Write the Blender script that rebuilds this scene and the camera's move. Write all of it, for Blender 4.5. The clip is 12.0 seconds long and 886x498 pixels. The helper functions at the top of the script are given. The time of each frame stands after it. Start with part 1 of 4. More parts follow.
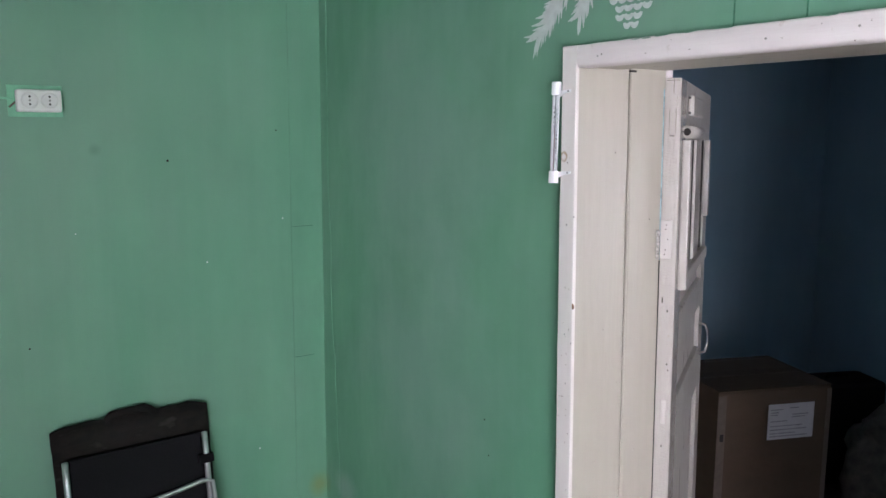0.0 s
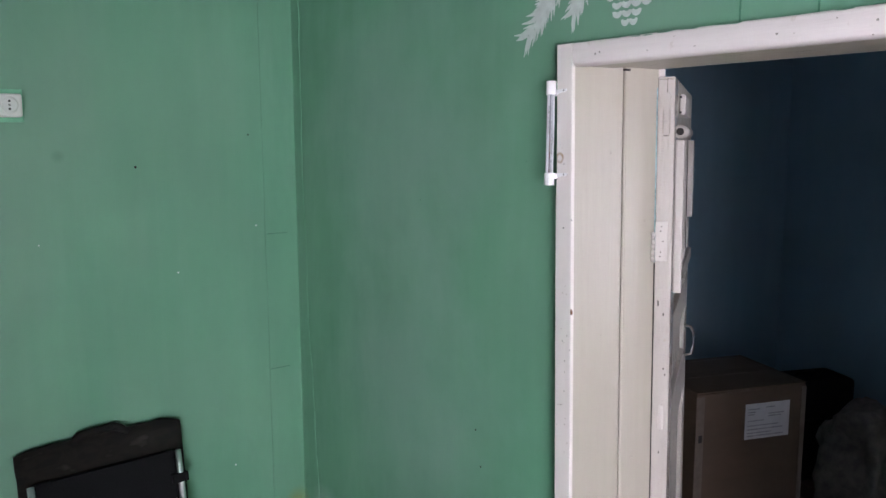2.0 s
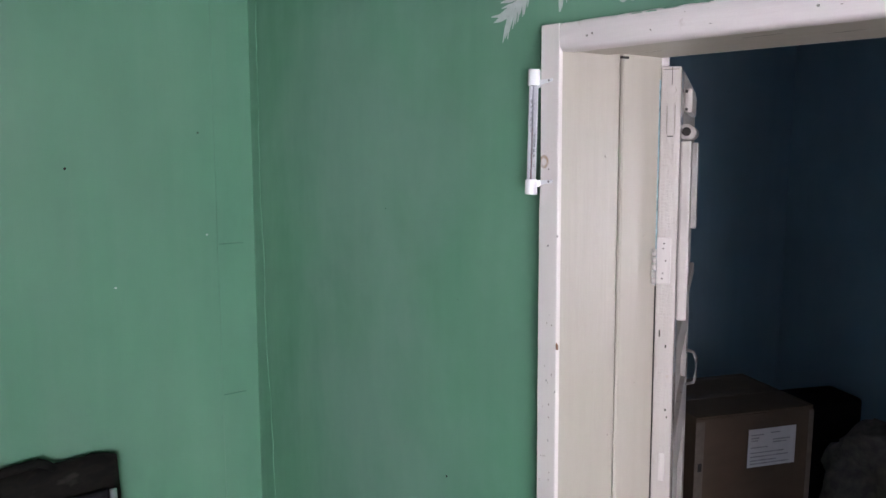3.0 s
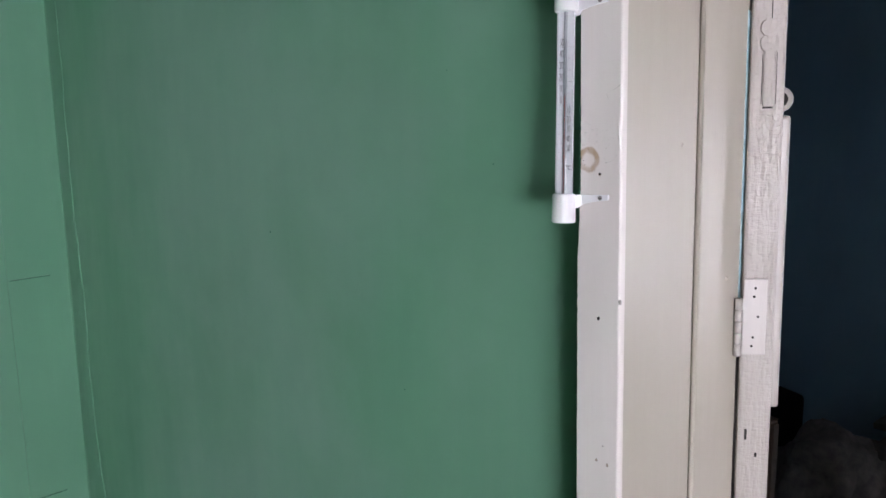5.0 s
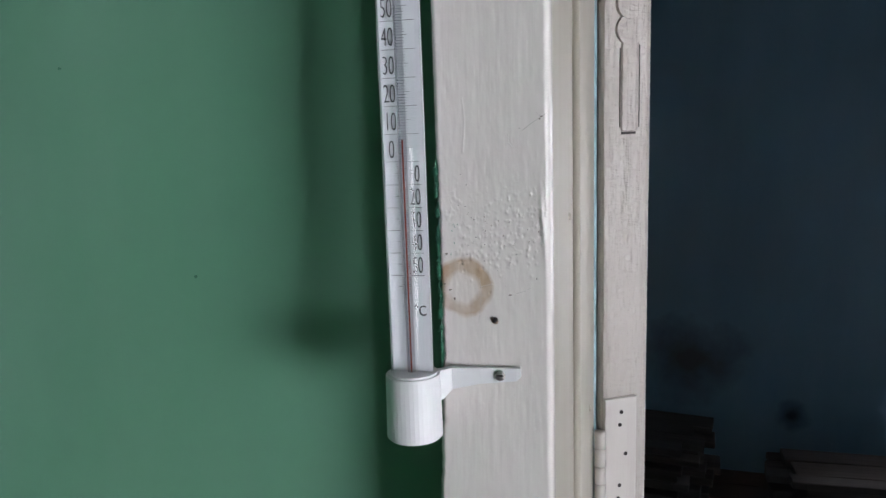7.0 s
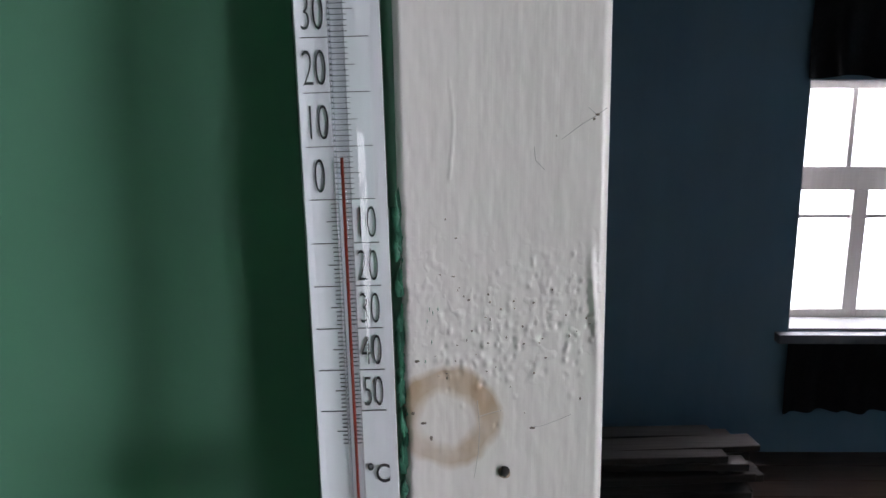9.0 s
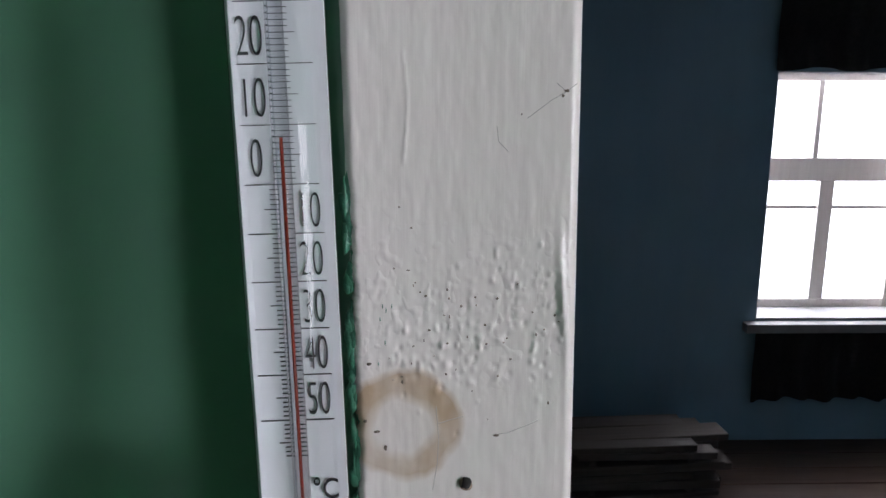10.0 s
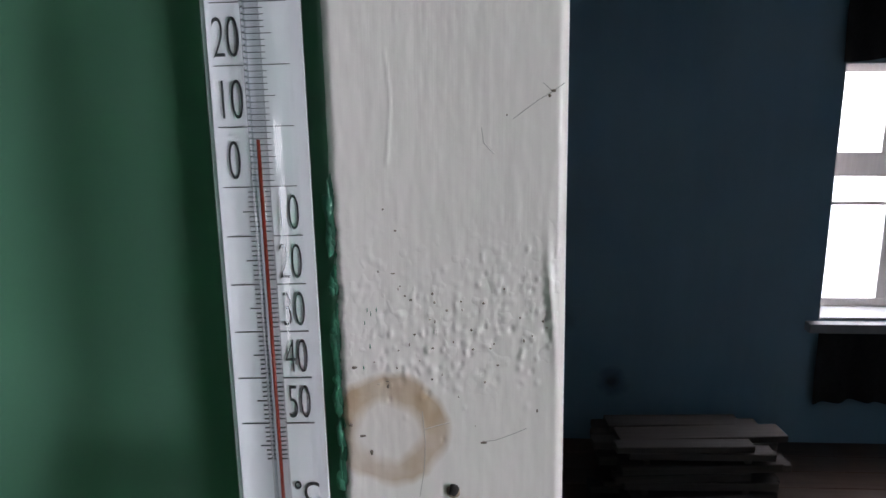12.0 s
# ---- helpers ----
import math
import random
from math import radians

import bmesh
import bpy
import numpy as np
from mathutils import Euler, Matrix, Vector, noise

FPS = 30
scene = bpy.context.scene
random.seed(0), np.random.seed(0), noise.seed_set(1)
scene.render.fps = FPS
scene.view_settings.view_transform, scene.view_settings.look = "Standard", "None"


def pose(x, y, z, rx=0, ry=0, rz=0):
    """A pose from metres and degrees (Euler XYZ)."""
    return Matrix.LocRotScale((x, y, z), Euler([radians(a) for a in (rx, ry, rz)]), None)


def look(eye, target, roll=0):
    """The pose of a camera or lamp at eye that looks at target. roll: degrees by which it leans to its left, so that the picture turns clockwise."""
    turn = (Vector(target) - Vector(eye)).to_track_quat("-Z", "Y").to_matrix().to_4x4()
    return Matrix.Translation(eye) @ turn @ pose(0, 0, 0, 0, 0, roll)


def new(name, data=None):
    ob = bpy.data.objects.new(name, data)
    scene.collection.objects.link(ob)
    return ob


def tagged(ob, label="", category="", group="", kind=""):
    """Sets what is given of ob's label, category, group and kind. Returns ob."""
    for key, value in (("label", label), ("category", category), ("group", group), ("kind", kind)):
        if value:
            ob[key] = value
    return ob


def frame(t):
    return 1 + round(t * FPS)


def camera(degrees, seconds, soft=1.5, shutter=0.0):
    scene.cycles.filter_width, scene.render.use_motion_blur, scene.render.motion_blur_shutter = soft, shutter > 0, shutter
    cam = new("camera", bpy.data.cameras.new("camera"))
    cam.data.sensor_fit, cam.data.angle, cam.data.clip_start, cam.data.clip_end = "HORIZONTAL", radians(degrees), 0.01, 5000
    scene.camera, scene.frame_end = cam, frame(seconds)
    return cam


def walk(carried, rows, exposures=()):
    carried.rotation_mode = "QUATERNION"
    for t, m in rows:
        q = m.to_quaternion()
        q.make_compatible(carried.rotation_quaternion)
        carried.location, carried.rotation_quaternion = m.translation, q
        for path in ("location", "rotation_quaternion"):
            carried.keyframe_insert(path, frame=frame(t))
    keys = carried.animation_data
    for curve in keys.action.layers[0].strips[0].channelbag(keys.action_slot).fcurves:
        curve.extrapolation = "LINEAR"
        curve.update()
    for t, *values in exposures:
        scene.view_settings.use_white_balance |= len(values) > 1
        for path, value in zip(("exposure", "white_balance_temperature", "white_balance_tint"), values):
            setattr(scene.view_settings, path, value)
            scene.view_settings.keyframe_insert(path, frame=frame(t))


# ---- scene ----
cam = camera(58.1, 12.0)
PATH = [
    (0, (0.0231, 0.0044, 1.7000), (1.2441, 1.8062, 1.3788), 0.3),
    (0.5, (0.0231, 0.0088, 1.7033), (1.2584, 1.8018, 1.3854), 0.3),
    (1, (0.0044, 0.0231, 1.7044), (1.2562, 1.8051, 1.3909), 0.1),
    (1.5, (-0.0187, 0.0396, 1.7000), (1.2617, 1.8029, 1.3931), -0.0),
    (2, (-0.0011, 0.0935, 1.6945), (1.3178, 1.8271, 1.3854), -0.2),
    (2.5, (0.0946, 0.1837, 1.6945), (1.4289, 1.9052, 1.3887), 0.1),
    (3, (0.1947, 0.2662, 1.6890), (1.5301, 1.9877, 1.3854), 0.2),
    (3.2, (0.2145, 0.2904, 1.6890), (1.5477, 2.0130, 1.3799), 0.2),
    (4.8, (0.4543, 0.7414, 1.6912), (2.0603, 2.1989, 1.3172), -0.4),
    (5, (0.5324, 0.8085, 1.6923), (2.1186, 2.2858, 1.3194), -0.6),
    (5.5, (0.6534, 0.9284, 1.7033), (2.2935, 2.3441, 1.3238), -0.9),
    (6, (0.6996, 1.0505, 1.7143), (2.5729, 2.1406, 1.3326), -0.9),
    (6.5, (0.7491, 1.0846, 1.7165), (2.7940, 1.7952, 1.3205), -0.5),
    (7, (0.8316, 1.1022, 1.7187), (2.9117, 1.6852, 1.3018), -1.0),
    (7.2, (0.8558, 1.1088, 1.7187), (2.9381, 1.6753, 1.2908), -0.9),
    (8.0, (0.9080, 1.1400, 1.7180), (2.9240, 1.4300, 1.2980), -0.5),
    (8.8, (0.9450, 1.1660, 1.7170), (2.9020, 1.2050, 1.3070), -0.0),
    (9, (0.9490, 1.1690, 1.7170), (2.9070, 1.1820, 1.3080), 0.0),
    (9.5, (0.9570, 1.1710, 1.7150), (2.9130, 1.1410, 1.2950), 0.3),
    (10, (0.9630, 1.1660, 1.7140), (2.9150, 1.1090, 1.2840), 0.3),
    (10.5, (0.9670, 1.1600, 1.7140), (2.9190, 1.1240, 1.2790), 0.4),
    (11, (0.9680, 1.1570, 1.7150), (2.9180, 1.1890, 1.2730), 0.3),
    (11.5, (0.9660, 1.1540, 1.7160), (2.9160, 1.2010, 1.2740), 0.1),
    (12, (0.9660, 1.1540, 1.7150), (2.9140, 1.2370, 1.2700), -0.1),
]
EXPOSURES = [(0.0, -0.32, 6400, 26), (3.0, -0.38, 6450, 28), (5.0, -0.48, 6450, 27), (5.5, -0.42, 6350, 23), (7.0, -0.68, 6350, 20), (9.0, -0.84, 6350, 20), (12.0, -0.84, 6350, 20)]
walk(cam, [(t, look(eye, target, roll)) for t, eye, target, roll in PATH], EXPOSURES)

# ---------------------------------------------------------------- light
world = bpy.data.worlds.new("sky")
scene.world = world
world.use_nodes = True
wn = world.node_tree.nodes
sky = wn.new("ShaderNodeTexSky")
sky.sky_type, sky.sun_disc = "NISHITA", False
sky.sun_elevation, sky.sun_rotation = radians(35), radians(215)
world.node_tree.links.new(sky.outputs[0], wn["Background"].inputs[0])
wn["Background"].inputs[1].default_value = 0.1
sun = new("sun", bpy.data.lights.new("sun", "SUN"))
sun.data.energy, sun.data.angle, sun.data.color = 0.8, radians(20), (1, 0.96, 0.9)
sun.matrix_world = look((-3, -4, 4), (0, 0, 0))


# ---------------------------------------------------------------- materials
class Mat:
    """A small wrapper round a principled node material."""

    def __init__(self, name, rough=0.5, metal=0.0):
        self.mat = bpy.data.materials.new(name)
        self.mat.use_nodes = True
        self.n, self.l = self.mat.node_tree.nodes, self.mat.node_tree.links
        self.b = self.n["Principled BSDF"]
        self.b.inputs["Roughness"].default_value = rough
        self.b.inputs["Metallic"].default_value = metal
        self.co = self.n.new("ShaderNodeTexCoord").outputs["Object"]

    def link(self, a, b):
        self.l.new(a, b)

    def scaled(self, sx, sy, sz, off=(0, 0, 0)):
        m = self.n.new("ShaderNodeMapping")
        m.inputs["Scale"].default_value = (sx, sy, sz)
        m.inputs["Location"].default_value = off
        self.link(self.co, m.inputs[0])
        return m.outputs[0]

    def noise(self, vec, scale, detail=4, rough=0.55):
        t = self.n.new("ShaderNodeTexNoise")
        t.inputs["Scale"].default_value, t.inputs["Detail"].default_value = scale, detail
        t.inputs["Roughness"].default_value = rough
        self.link(vec, t.inputs["Vector"])
        return t.outputs["Fac"]

    def ramp(self, fac, stops):
        r = self.n.new("ShaderNodeValToRGB")
        e = r.color_ramp.elements
        while len(e) < len(stops):
            e.new(0.5)
        for k, (p, c) in zip(e, stops):
            k.position, k.color = p, (*c, 1) if len(c) == 3 else c
        self.link(fac, r.inputs[0])
        return r.outputs[0]

    def mix(self, fac, a, b, blend="MIX"):
        m = self.n.new("ShaderNodeMix")
        m.data_type, m.blend_type = "RGBA", blend
        for sock, v in ((m.inputs[0], fac), (m.inputs[6], a), (m.inputs[7], b)):
            if isinstance(v, (int, float)):
                sock.default_value = v
            elif isinstance(v, tuple):
                sock.default_value = (*v, 1)
            else:
                self.link(v, sock)
        return m.outputs[2]

    def math(self, op, a, b=0.0):
        m = self.n.new("ShaderNodeMath")
        m.operation = op
        for sock, v in ((m.inputs[0], a), (m.inputs[1], b)):
            if isinstance(v, (int, float)):
                sock.default_value = v
            else:
                self.link(v, sock)
        return m.outputs[0]

    def bump(self, height, strength, distance=0.002, before=None):
        b = self.n.new("ShaderNodeBump")
        b.inputs["Strength"].default_value, b.inputs["Distance"].default_value = strength, distance
        self.link(height, b.inputs["Height"])
        if before:
            self.link(before, b.inputs["Normal"])
        self.link(b.outputs[0], self.b.inputs["Normal"])
        return b.outputs[0]

    def colour(self, c):
        if isinstance(c, tuple):
            self.b.inputs["Base Color"].default_value = (*c, 1)
        else:
            self.link(c, self.b.inputs["Base Color"])
        return self


# Default patches put a bluish skylight tint into the colour beside the doorway.
def wall_paint(name, dark, light, streak, rough, spec=0.5, stains_and_sheen=(((1.133, 1.40, 1.60), 0.95, (0.16, 0.385, 0.325), 0.75), ((1.133, 1.40, 0.95), 0.95, (0.16, 0.385, 0.325), 0.75), )):
    """Oil paint brushed on plaster: upright streaks, cloudy patches, small dirt specks."""
    m = Mat(name, rough)
    m.b.inputs["Specular IOR Level"].default_value = spec
    fine = m.noise(m.scaled(38, 38, 1.6), 1.0, 5)
    broad = m.noise(m.scaled(7, 7, 1.1), 1.0, 3)
    cloud = m.noise(m.scaled(2.4, 2.4, 1.6), 1.0, 4)
    c = m.ramp(cloud, [(0.3, dark), (0.72, light)])
    c = m.mix(0.35, c, m.ramp(broad, [(0.3, dark), (0.75, light)]))
    c = m.mix(m.ramp(fine, [(0.45, (0, 0, 0)), (0.8, (0.18, 0.18, 0.18))]), c, streak)
    faded = m.noise(m.scaled(1.3, 1.3, 0.7, (2, 5, 1)), 1.0, 3)
    c = m.mix(m.ramp(faded, [(0.42, (0, 0, 0)), (0.72, (0.40, 0.40, 0.40))]), c, tuple(0.5 * v + 0.5 * w for v, w in zip(streak, (sum(streak) / 3,) * 3)))
    speck = m.noise(m.scaled(28, 28, 28), 1.0, 1)
    c = m.mix(m.ramp(speck, [(0.83, (0, 0, 0)), (0.86, (0.6, 0.6, 0.6))]), c, tuple(v * 0.4 for v in dark))
    for centre, size, tone, most in stains_and_sheen:
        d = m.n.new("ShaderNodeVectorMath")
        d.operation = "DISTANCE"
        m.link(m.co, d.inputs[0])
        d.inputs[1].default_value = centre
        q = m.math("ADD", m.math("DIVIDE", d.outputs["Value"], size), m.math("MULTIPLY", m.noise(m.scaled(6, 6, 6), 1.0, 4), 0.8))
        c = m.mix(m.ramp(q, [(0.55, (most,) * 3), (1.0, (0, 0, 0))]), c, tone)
    m.colour(c)
    r = m.ramp(m.noise(m.scaled(9, 9, 2), 1.0, 4), [(0.3, (rough - 0.1,) * 3), (0.7, (rough + 0.12,) * 3)])
    m.link(r, m.b.inputs["Roughness"])
    b = m.bump(m.noise(m.scaled(70, 70, 9), 1.0, 4), 0.12, 0.0015)
    m.bump(m.noise(m.scaled(5, 5, 3), 1.0, 3), 0.35, 0.02, b)
    return m.mat


# First two patches lift the door wall: faded paint plus sheen put into colour.
GREEN = wall_paint("green_oil_paint", (0.091, 0.26, 0.165), (0.139, 0.335, 0.218), (0.175, 0.32, 0.23), 0.42, spec=0.5, stains_and_sheen=(((1.133, 1.78, 1.68), 0.75, (0.195, 0.345, 0.275), 0.6), ((1.133, 1.75, 1.05), 0.75, (0.195, 0.345, 0.275), 0.6), ((1.133, 2.19, 0.55), 0.13, (0.26, 0.38, 0.34), 0.6), ((1.10, 2.33, 0.53), 0.08, (0.20, 0.24, 0.06), 0.6), ((0.46, 2.33, 1.645), 0.032, (0.06, 0.18, 0.12), 0.4)))
BLUE = wall_paint("blue_oil_paint", (0.195, 0.315, 0.39), (0.26, 0.41, 0.50), (0.25, 0.375, 0.445), 0.5, stains_and_sheen=(((4.47, 0.95, 0.52), 0.36, (0.10, 0.05, 0.035), 0.8), ((4.47, 0.52, 0.29), 0.14, (0.012, 0.015, 0.015), 0.9)))
CEIL = wall_paint("greyed_whitewash", (0.30, 0.30, 0.285), (0.38, 0.38, 0.36), (0.34, 0.34, 0.325), 0.8)


def wood_paint(name, light, dark, grime, rough=0.35, along="z", wear=0.5, fine=420, relief=1.0):
    """Thick brushed enamel on wood: brush lines along the grain, grime in spots, chips."""
    m = Mat(name, rough)
    s = {"z": (fine, fine, 9), "y": (fine, 9, fine), "x": (9, fine, fine)}[along]
    w = {"z": (60, 60, 5), "y": (60, 5, 60), "x": (5, 60, 60)}[along]
    hair = m.noise(m.scaled(*s), 1.0, 4, 0.6)
    wide = m.noise(m.scaled(*w), 1.0, 4)
    spots = m.noise(m.scaled(55, 55, 40), 1.0, 3)
    c = m.ramp(wide, [(0.3, dark), (0.65, light)])
    c = m.mix(m.ramp(hair, [(0.5, (0, 0, 0)), (0.8, (0.5, 0.5, 0.5))]), c, dark)
    c = m.mix(m.ramp(spots, [(0.68, (0, 0, 0)), (0.78, (wear,) * 3)]), c, grime)
    m.colour(c)
    rr = m.ramp(wide, [(0.3, (rough - 0.08 * relief,) * 3), (0.7, (rough + 0.12 * relief,) * 3)])
    m.link(rr, m.b.inputs["Roughness"])
    b = m.bump(hair, 0.22 * relief, 0.0006)
    b = m.bump(wide, 0.4 * relief, 0.0022, b)
    m.bump(m.noise(m.scaled(160, 160, 120), 1.0, 2), 0.12, 0.001, b)
    return m


WHITE_Z = wood_paint("white_enamel_upright", (0.79, 0.742, 0.71), (0.72, 0.67, 0.64), (0.5, 0.43, 0.36)).mat
WHITE_Y = wood_paint("white_enamel_level", (0.79, 0.73, 0.715), (0.72, 0.66, 0.645), (0.52, 0.44, 0.38), along="y").mat
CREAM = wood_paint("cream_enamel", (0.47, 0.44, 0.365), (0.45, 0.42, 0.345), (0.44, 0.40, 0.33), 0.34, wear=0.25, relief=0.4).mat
CREAM_Y = wood_paint("cream_enamel_level", (0.55, 0.51, 0.43), (0.48, 0.44, 0.36), (0.40, 0.36, 0.30), 0.35, along="y").mat
def wrinkled():
    """Thick enamel that dried in cross ripples."""
    m = wood_paint("wrinkled_enamel", (0.46, 0.43, 0.39), (0.425, 0.395, 0.355), (0.38, 0.33, 0.27), 0.08, relief=0.3)
    old = m.b.inputs["Normal"].links[0].from_socket
    b = m.bump(m.noise(m.scaled(90, 90, 260), 1.0, 2), 1.0, 0.0010, old)
    b = m.bump(m.noise(m.scaled(170, 170, 38), 1.0, 2), 1.0, 0.0018, b)
    m.bump(m.noise(m.scaled(420, 420, 260), 1.0, 2), 0.4, 0.0002, b)
    return m.mat


WRINKLE = wrinkled()
# Door enamel with the broad face's weaker light put into a darker tone.
LEAFFACE = wood_paint("door_enamel_shaded", (0.41, 0.388, 0.343), (0.35, 0.33, 0.29), (0.36, 0.32, 0.26), 0.33, wear=0.4).mat
LEAF = wood_paint("door_enamel", (0.52, 0.495, 0.457), (0.46, 0.435, 0.40), (0.45, 0.40, 0.32), 0.33).mat


def casing_paint():
    """White enamel with a brown ring stain of rust and glue by the thermometer."""
    m = wood_paint("white_enamel_stained", (0.79, 0.742, 0.705), (0.755, 0.706, 0.67), (0.6, 0.54, 0.48), 0.17, fine=1000, relief=0.26, wear=0.2)
    base = m.b.inputs["Base Color"].links[0].from_socket
    d = m.n.new("ShaderNodeVectorMath")
    d.operation = "DISTANCE"
    wob = m.n.new("ShaderNodeVectorMath")
    wob.operation = "MULTIPLY_ADD"
    nz = m.n.new("ShaderNodeTexNoise")
    nz.inputs["Scale"].default_value = 140
    m.link(m.co, nz.inputs["Vector"])
    m.link(nz.outputs["Color"], wob.inputs[0])
    wob.inputs[1].default_value = (0.0, 0.004, 0.004)
    m.link(m.co, wob.inputs[2])
    flat = m.n.new("ShaderNodeVectorMath")
    flat.operation = "MULTIPLY"
    flat.inputs[1].default_value = (0, 1, 1)
    m.link(wob.outputs[0], flat.inputs[0])
    m.link(flat.outputs[0], d.inputs[0])
    d.inputs[1].default_value = (0, 1.1713, 1.6543)
    far = m.math("MULTIPLY", d.outputs["Value"], 54.0)
    ring = m.ramp(far, [(0.26, (0.12,) * 3), (0.38, (0.85,) * 3), (0.52, (0.9,) * 3), (0.60, (0,) * 3)])
    patch = m.ramp(m.noise(m.scaled(75, 75, 75), 1.0, 3), [(0.32, (0.45,) * 3), (0.6, (0.95,) * 3)])
    m.colour(m.mix(m.math("MULTIPLY", ring, patch), base, (0.43, 0.285, 0.155)))
    xyz = m.n.new("ShaderNodeSeparateXYZ")
    m.link(m.co, xyz.inputs[0])
    off = m.math("ABSOLUTE", m.math("SUBTRACT", m.math("ADD", xyz.outputs[2], m.math("MULTIPLY", m.noise(m.scaled(60, 60, 60), 1.0, 3), 0.02)), 1.684))
    mask = m.ramp(m.math("MULTIPLY", off, 50.0), [(0.2, (1, 1, 1)), (0.9, (0.05, 0.05, 0.05))])
    pits = m.ramp(m.noise(m.scaled(400, 400, 330), 1.0, 1, 0.4), [(0.60, (0, 0, 0)), (0.84, (1, 1, 1))])
    old = m.b.inputs["Normal"].links[0].from_socket
    b = m.bump(m.math("MULTIPLY", pits, mask), 0.3, 0.0008, old)
    m.bump(m.noise(m.scaled(200, 200, 120), 1.0, 3), 0.10, 0.0009, b)
    return m.mat


CASING = casing_paint()


def plain(name, c, rough=0.5, metal=0.0, vary=0.25, scale=40, bump=0.1, spec=0.5):
    m = Mat(name, rough, metal)
    n = m.noise(m.scaled(scale, scale, scale), 1.0, 4)
    m.colour(m.ramp(n, [(0.3, tuple(v * (1 - vary) for v in c)), (0.7, tuple(min(1, v * (1 + vary)) for v in c))]))
    if bump:
        m.bump(n, bump, 0.002)
    m.b.inputs["Specular IOR Level"].default_value = spec
    return m.mat


PLASTIC = plain("white_plastic", (0.80, 0.80, 0.81), 0.35, vary=0.03, scale=15, bump=0.03)
SOCKET = plain("ivory_plastic", (0.72, 0.71, 0.68), 0.4, vary=0.05, scale=20, bump=0.03)
PLATE_GREEN = plain("green_painted_board", (0.16, 0.44, 0.28), 0.5, vary=0.2, scale=18)
# Near-black for specks, holes and gaps; shade inside recesses is put into colour.
DARK = plain("gap_shade_near_black", (0.02, 0.018, 0.016), 0.9, bump=0)
IRON = plain("old_iron", (0.35, 0.33, 0.30), 0.45, 0.9, vary=0.3, scale=80)
SCREW = plain("screw_steel", (0.30, 0.29, 0.28), 0.4, 0.8)
STEEL = plain("zinc_tube", (0.62, 0.63, 0.64), 0.3, 0.85, vary=0.1)
BLACK = plain("black_nylon", (0.009, 0.009, 0.010), 0.85, vary=0.4, scale=300, bump=0.4, spec=0.06)
SCALE_W = plain("milk_glass", (0.78, 0.80, 0.82), 0.4, vary=0.02, bump=0)
INK = plain("black_ink", (0.03, 0.03, 0.035), 0.6, bump=0)
RED = plain("red_spirit", (0.43, 0.05, 0.022), 0.3, vary=0.1, bump=0)
GREENCHIP = plain("green_paint_smear", (0.035, 0.16, 0.095), 0.35, vary=0.4, scale=200, bump=0.4)
WHITEPAINT = plain("white_chalk_paint", (0.52, 0.57, 0.55), 0.7, vary=0.12, scale=60)
CHIP = plain("chip_brown", (0.17, 0.135, 0.105), 0.8)
SILL = plain("grey_sill_paint", (0.26, 0.25, 0.245), 0.55, vary=0.15, scale=12)
GRIME = plain("grime", (0.36, 0.30, 0.25), 0.7)
PAPER = plain("paper", (0.55, 0.54, 0.56), 0.7, vary=0.04)
PRINT = plain("grey_print", (0.30, 0.30, 0.32), 0.7)
TAPE = plain("packing_tape", (0.16, 0.13, 0.105), 0.25, vary=0.1)
SACK = plain("crumpled_sack", (0.17, 0.145, 0.13), 0.85, vary=0.35, scale=22, bump=0.6)
CURTAIN = plain("dark_cloth", (0.018, 0.016, 0.018), 0.9, vary=0.3, scale=60, bump=0.3)
GROUND = plain("pale_earth", (0.42, 0.41, 0.38), 0.9, vary=0.2, scale=0.8)


def cardboard():
    m = Mat("cardboard", 0.75)
    c = m.ramp(m.noise(m.scaled(5, 5, 14), 1.0, 4), [(0.3, (0.074, 0.046, 0.026)), (0.7, (0.094, 0.059, 0.034))])
    c = m.mix(m.ramp(m.noise(m.scaled(8, 8, 8), 1.0, 3), [(0.5, (0, 0, 0)), (0.8, (0.5, 0.5, 0.5))]), c, (0.070, 0.044, 0.025))
    m.colour(c)
    m.bump(m.noise(m.scaled(12, 12, 12), 1.0, 3), 0.3, 0.01)
    return m.mat


def boards():
    m = Mat("grey_brown_boards", 0.8)
    info = m.n.new("ShaderNodeObjectInfo")
    c = m.ramp(m.noise(m.scaled(60, 3, 60), 1.0, 5), [(0.3, (0.045, 0.033, 0.025)), (0.7, (0.10, 0.077, 0.06))])
    c = m.mix(m.math("MULTIPLY", info.outputs["Random"], 0.6), c, (0.11, 0.095, 0.085))
    m.colour(c)
    m.bump(m.noise(m.scaled(80, 6, 80), 1.0, 3), 0.5, 0.004)
    return m.mat


def camo():
    m = Mat("camouflage_cloth", 0.85)
    c = m.ramp(m.noise(m.scaled(14, 14, 30), 1.0, 2), [(0.40, (0.008, 0.0075, 0.007)), (0.5, (0.013, 0.0105, 0.009)), (0.62, (0.009, 0.008, 0.007)), (0.72, (0.03, 0.027, 0.024))])
    m.colour(c)
    m.bump(m.noise(m.scaled(600, 600, 600), 1.0, 2), 0.3, 0.001)
    m.b.inputs["Specular IOR Level"].default_value = 0.15
    return m.mat


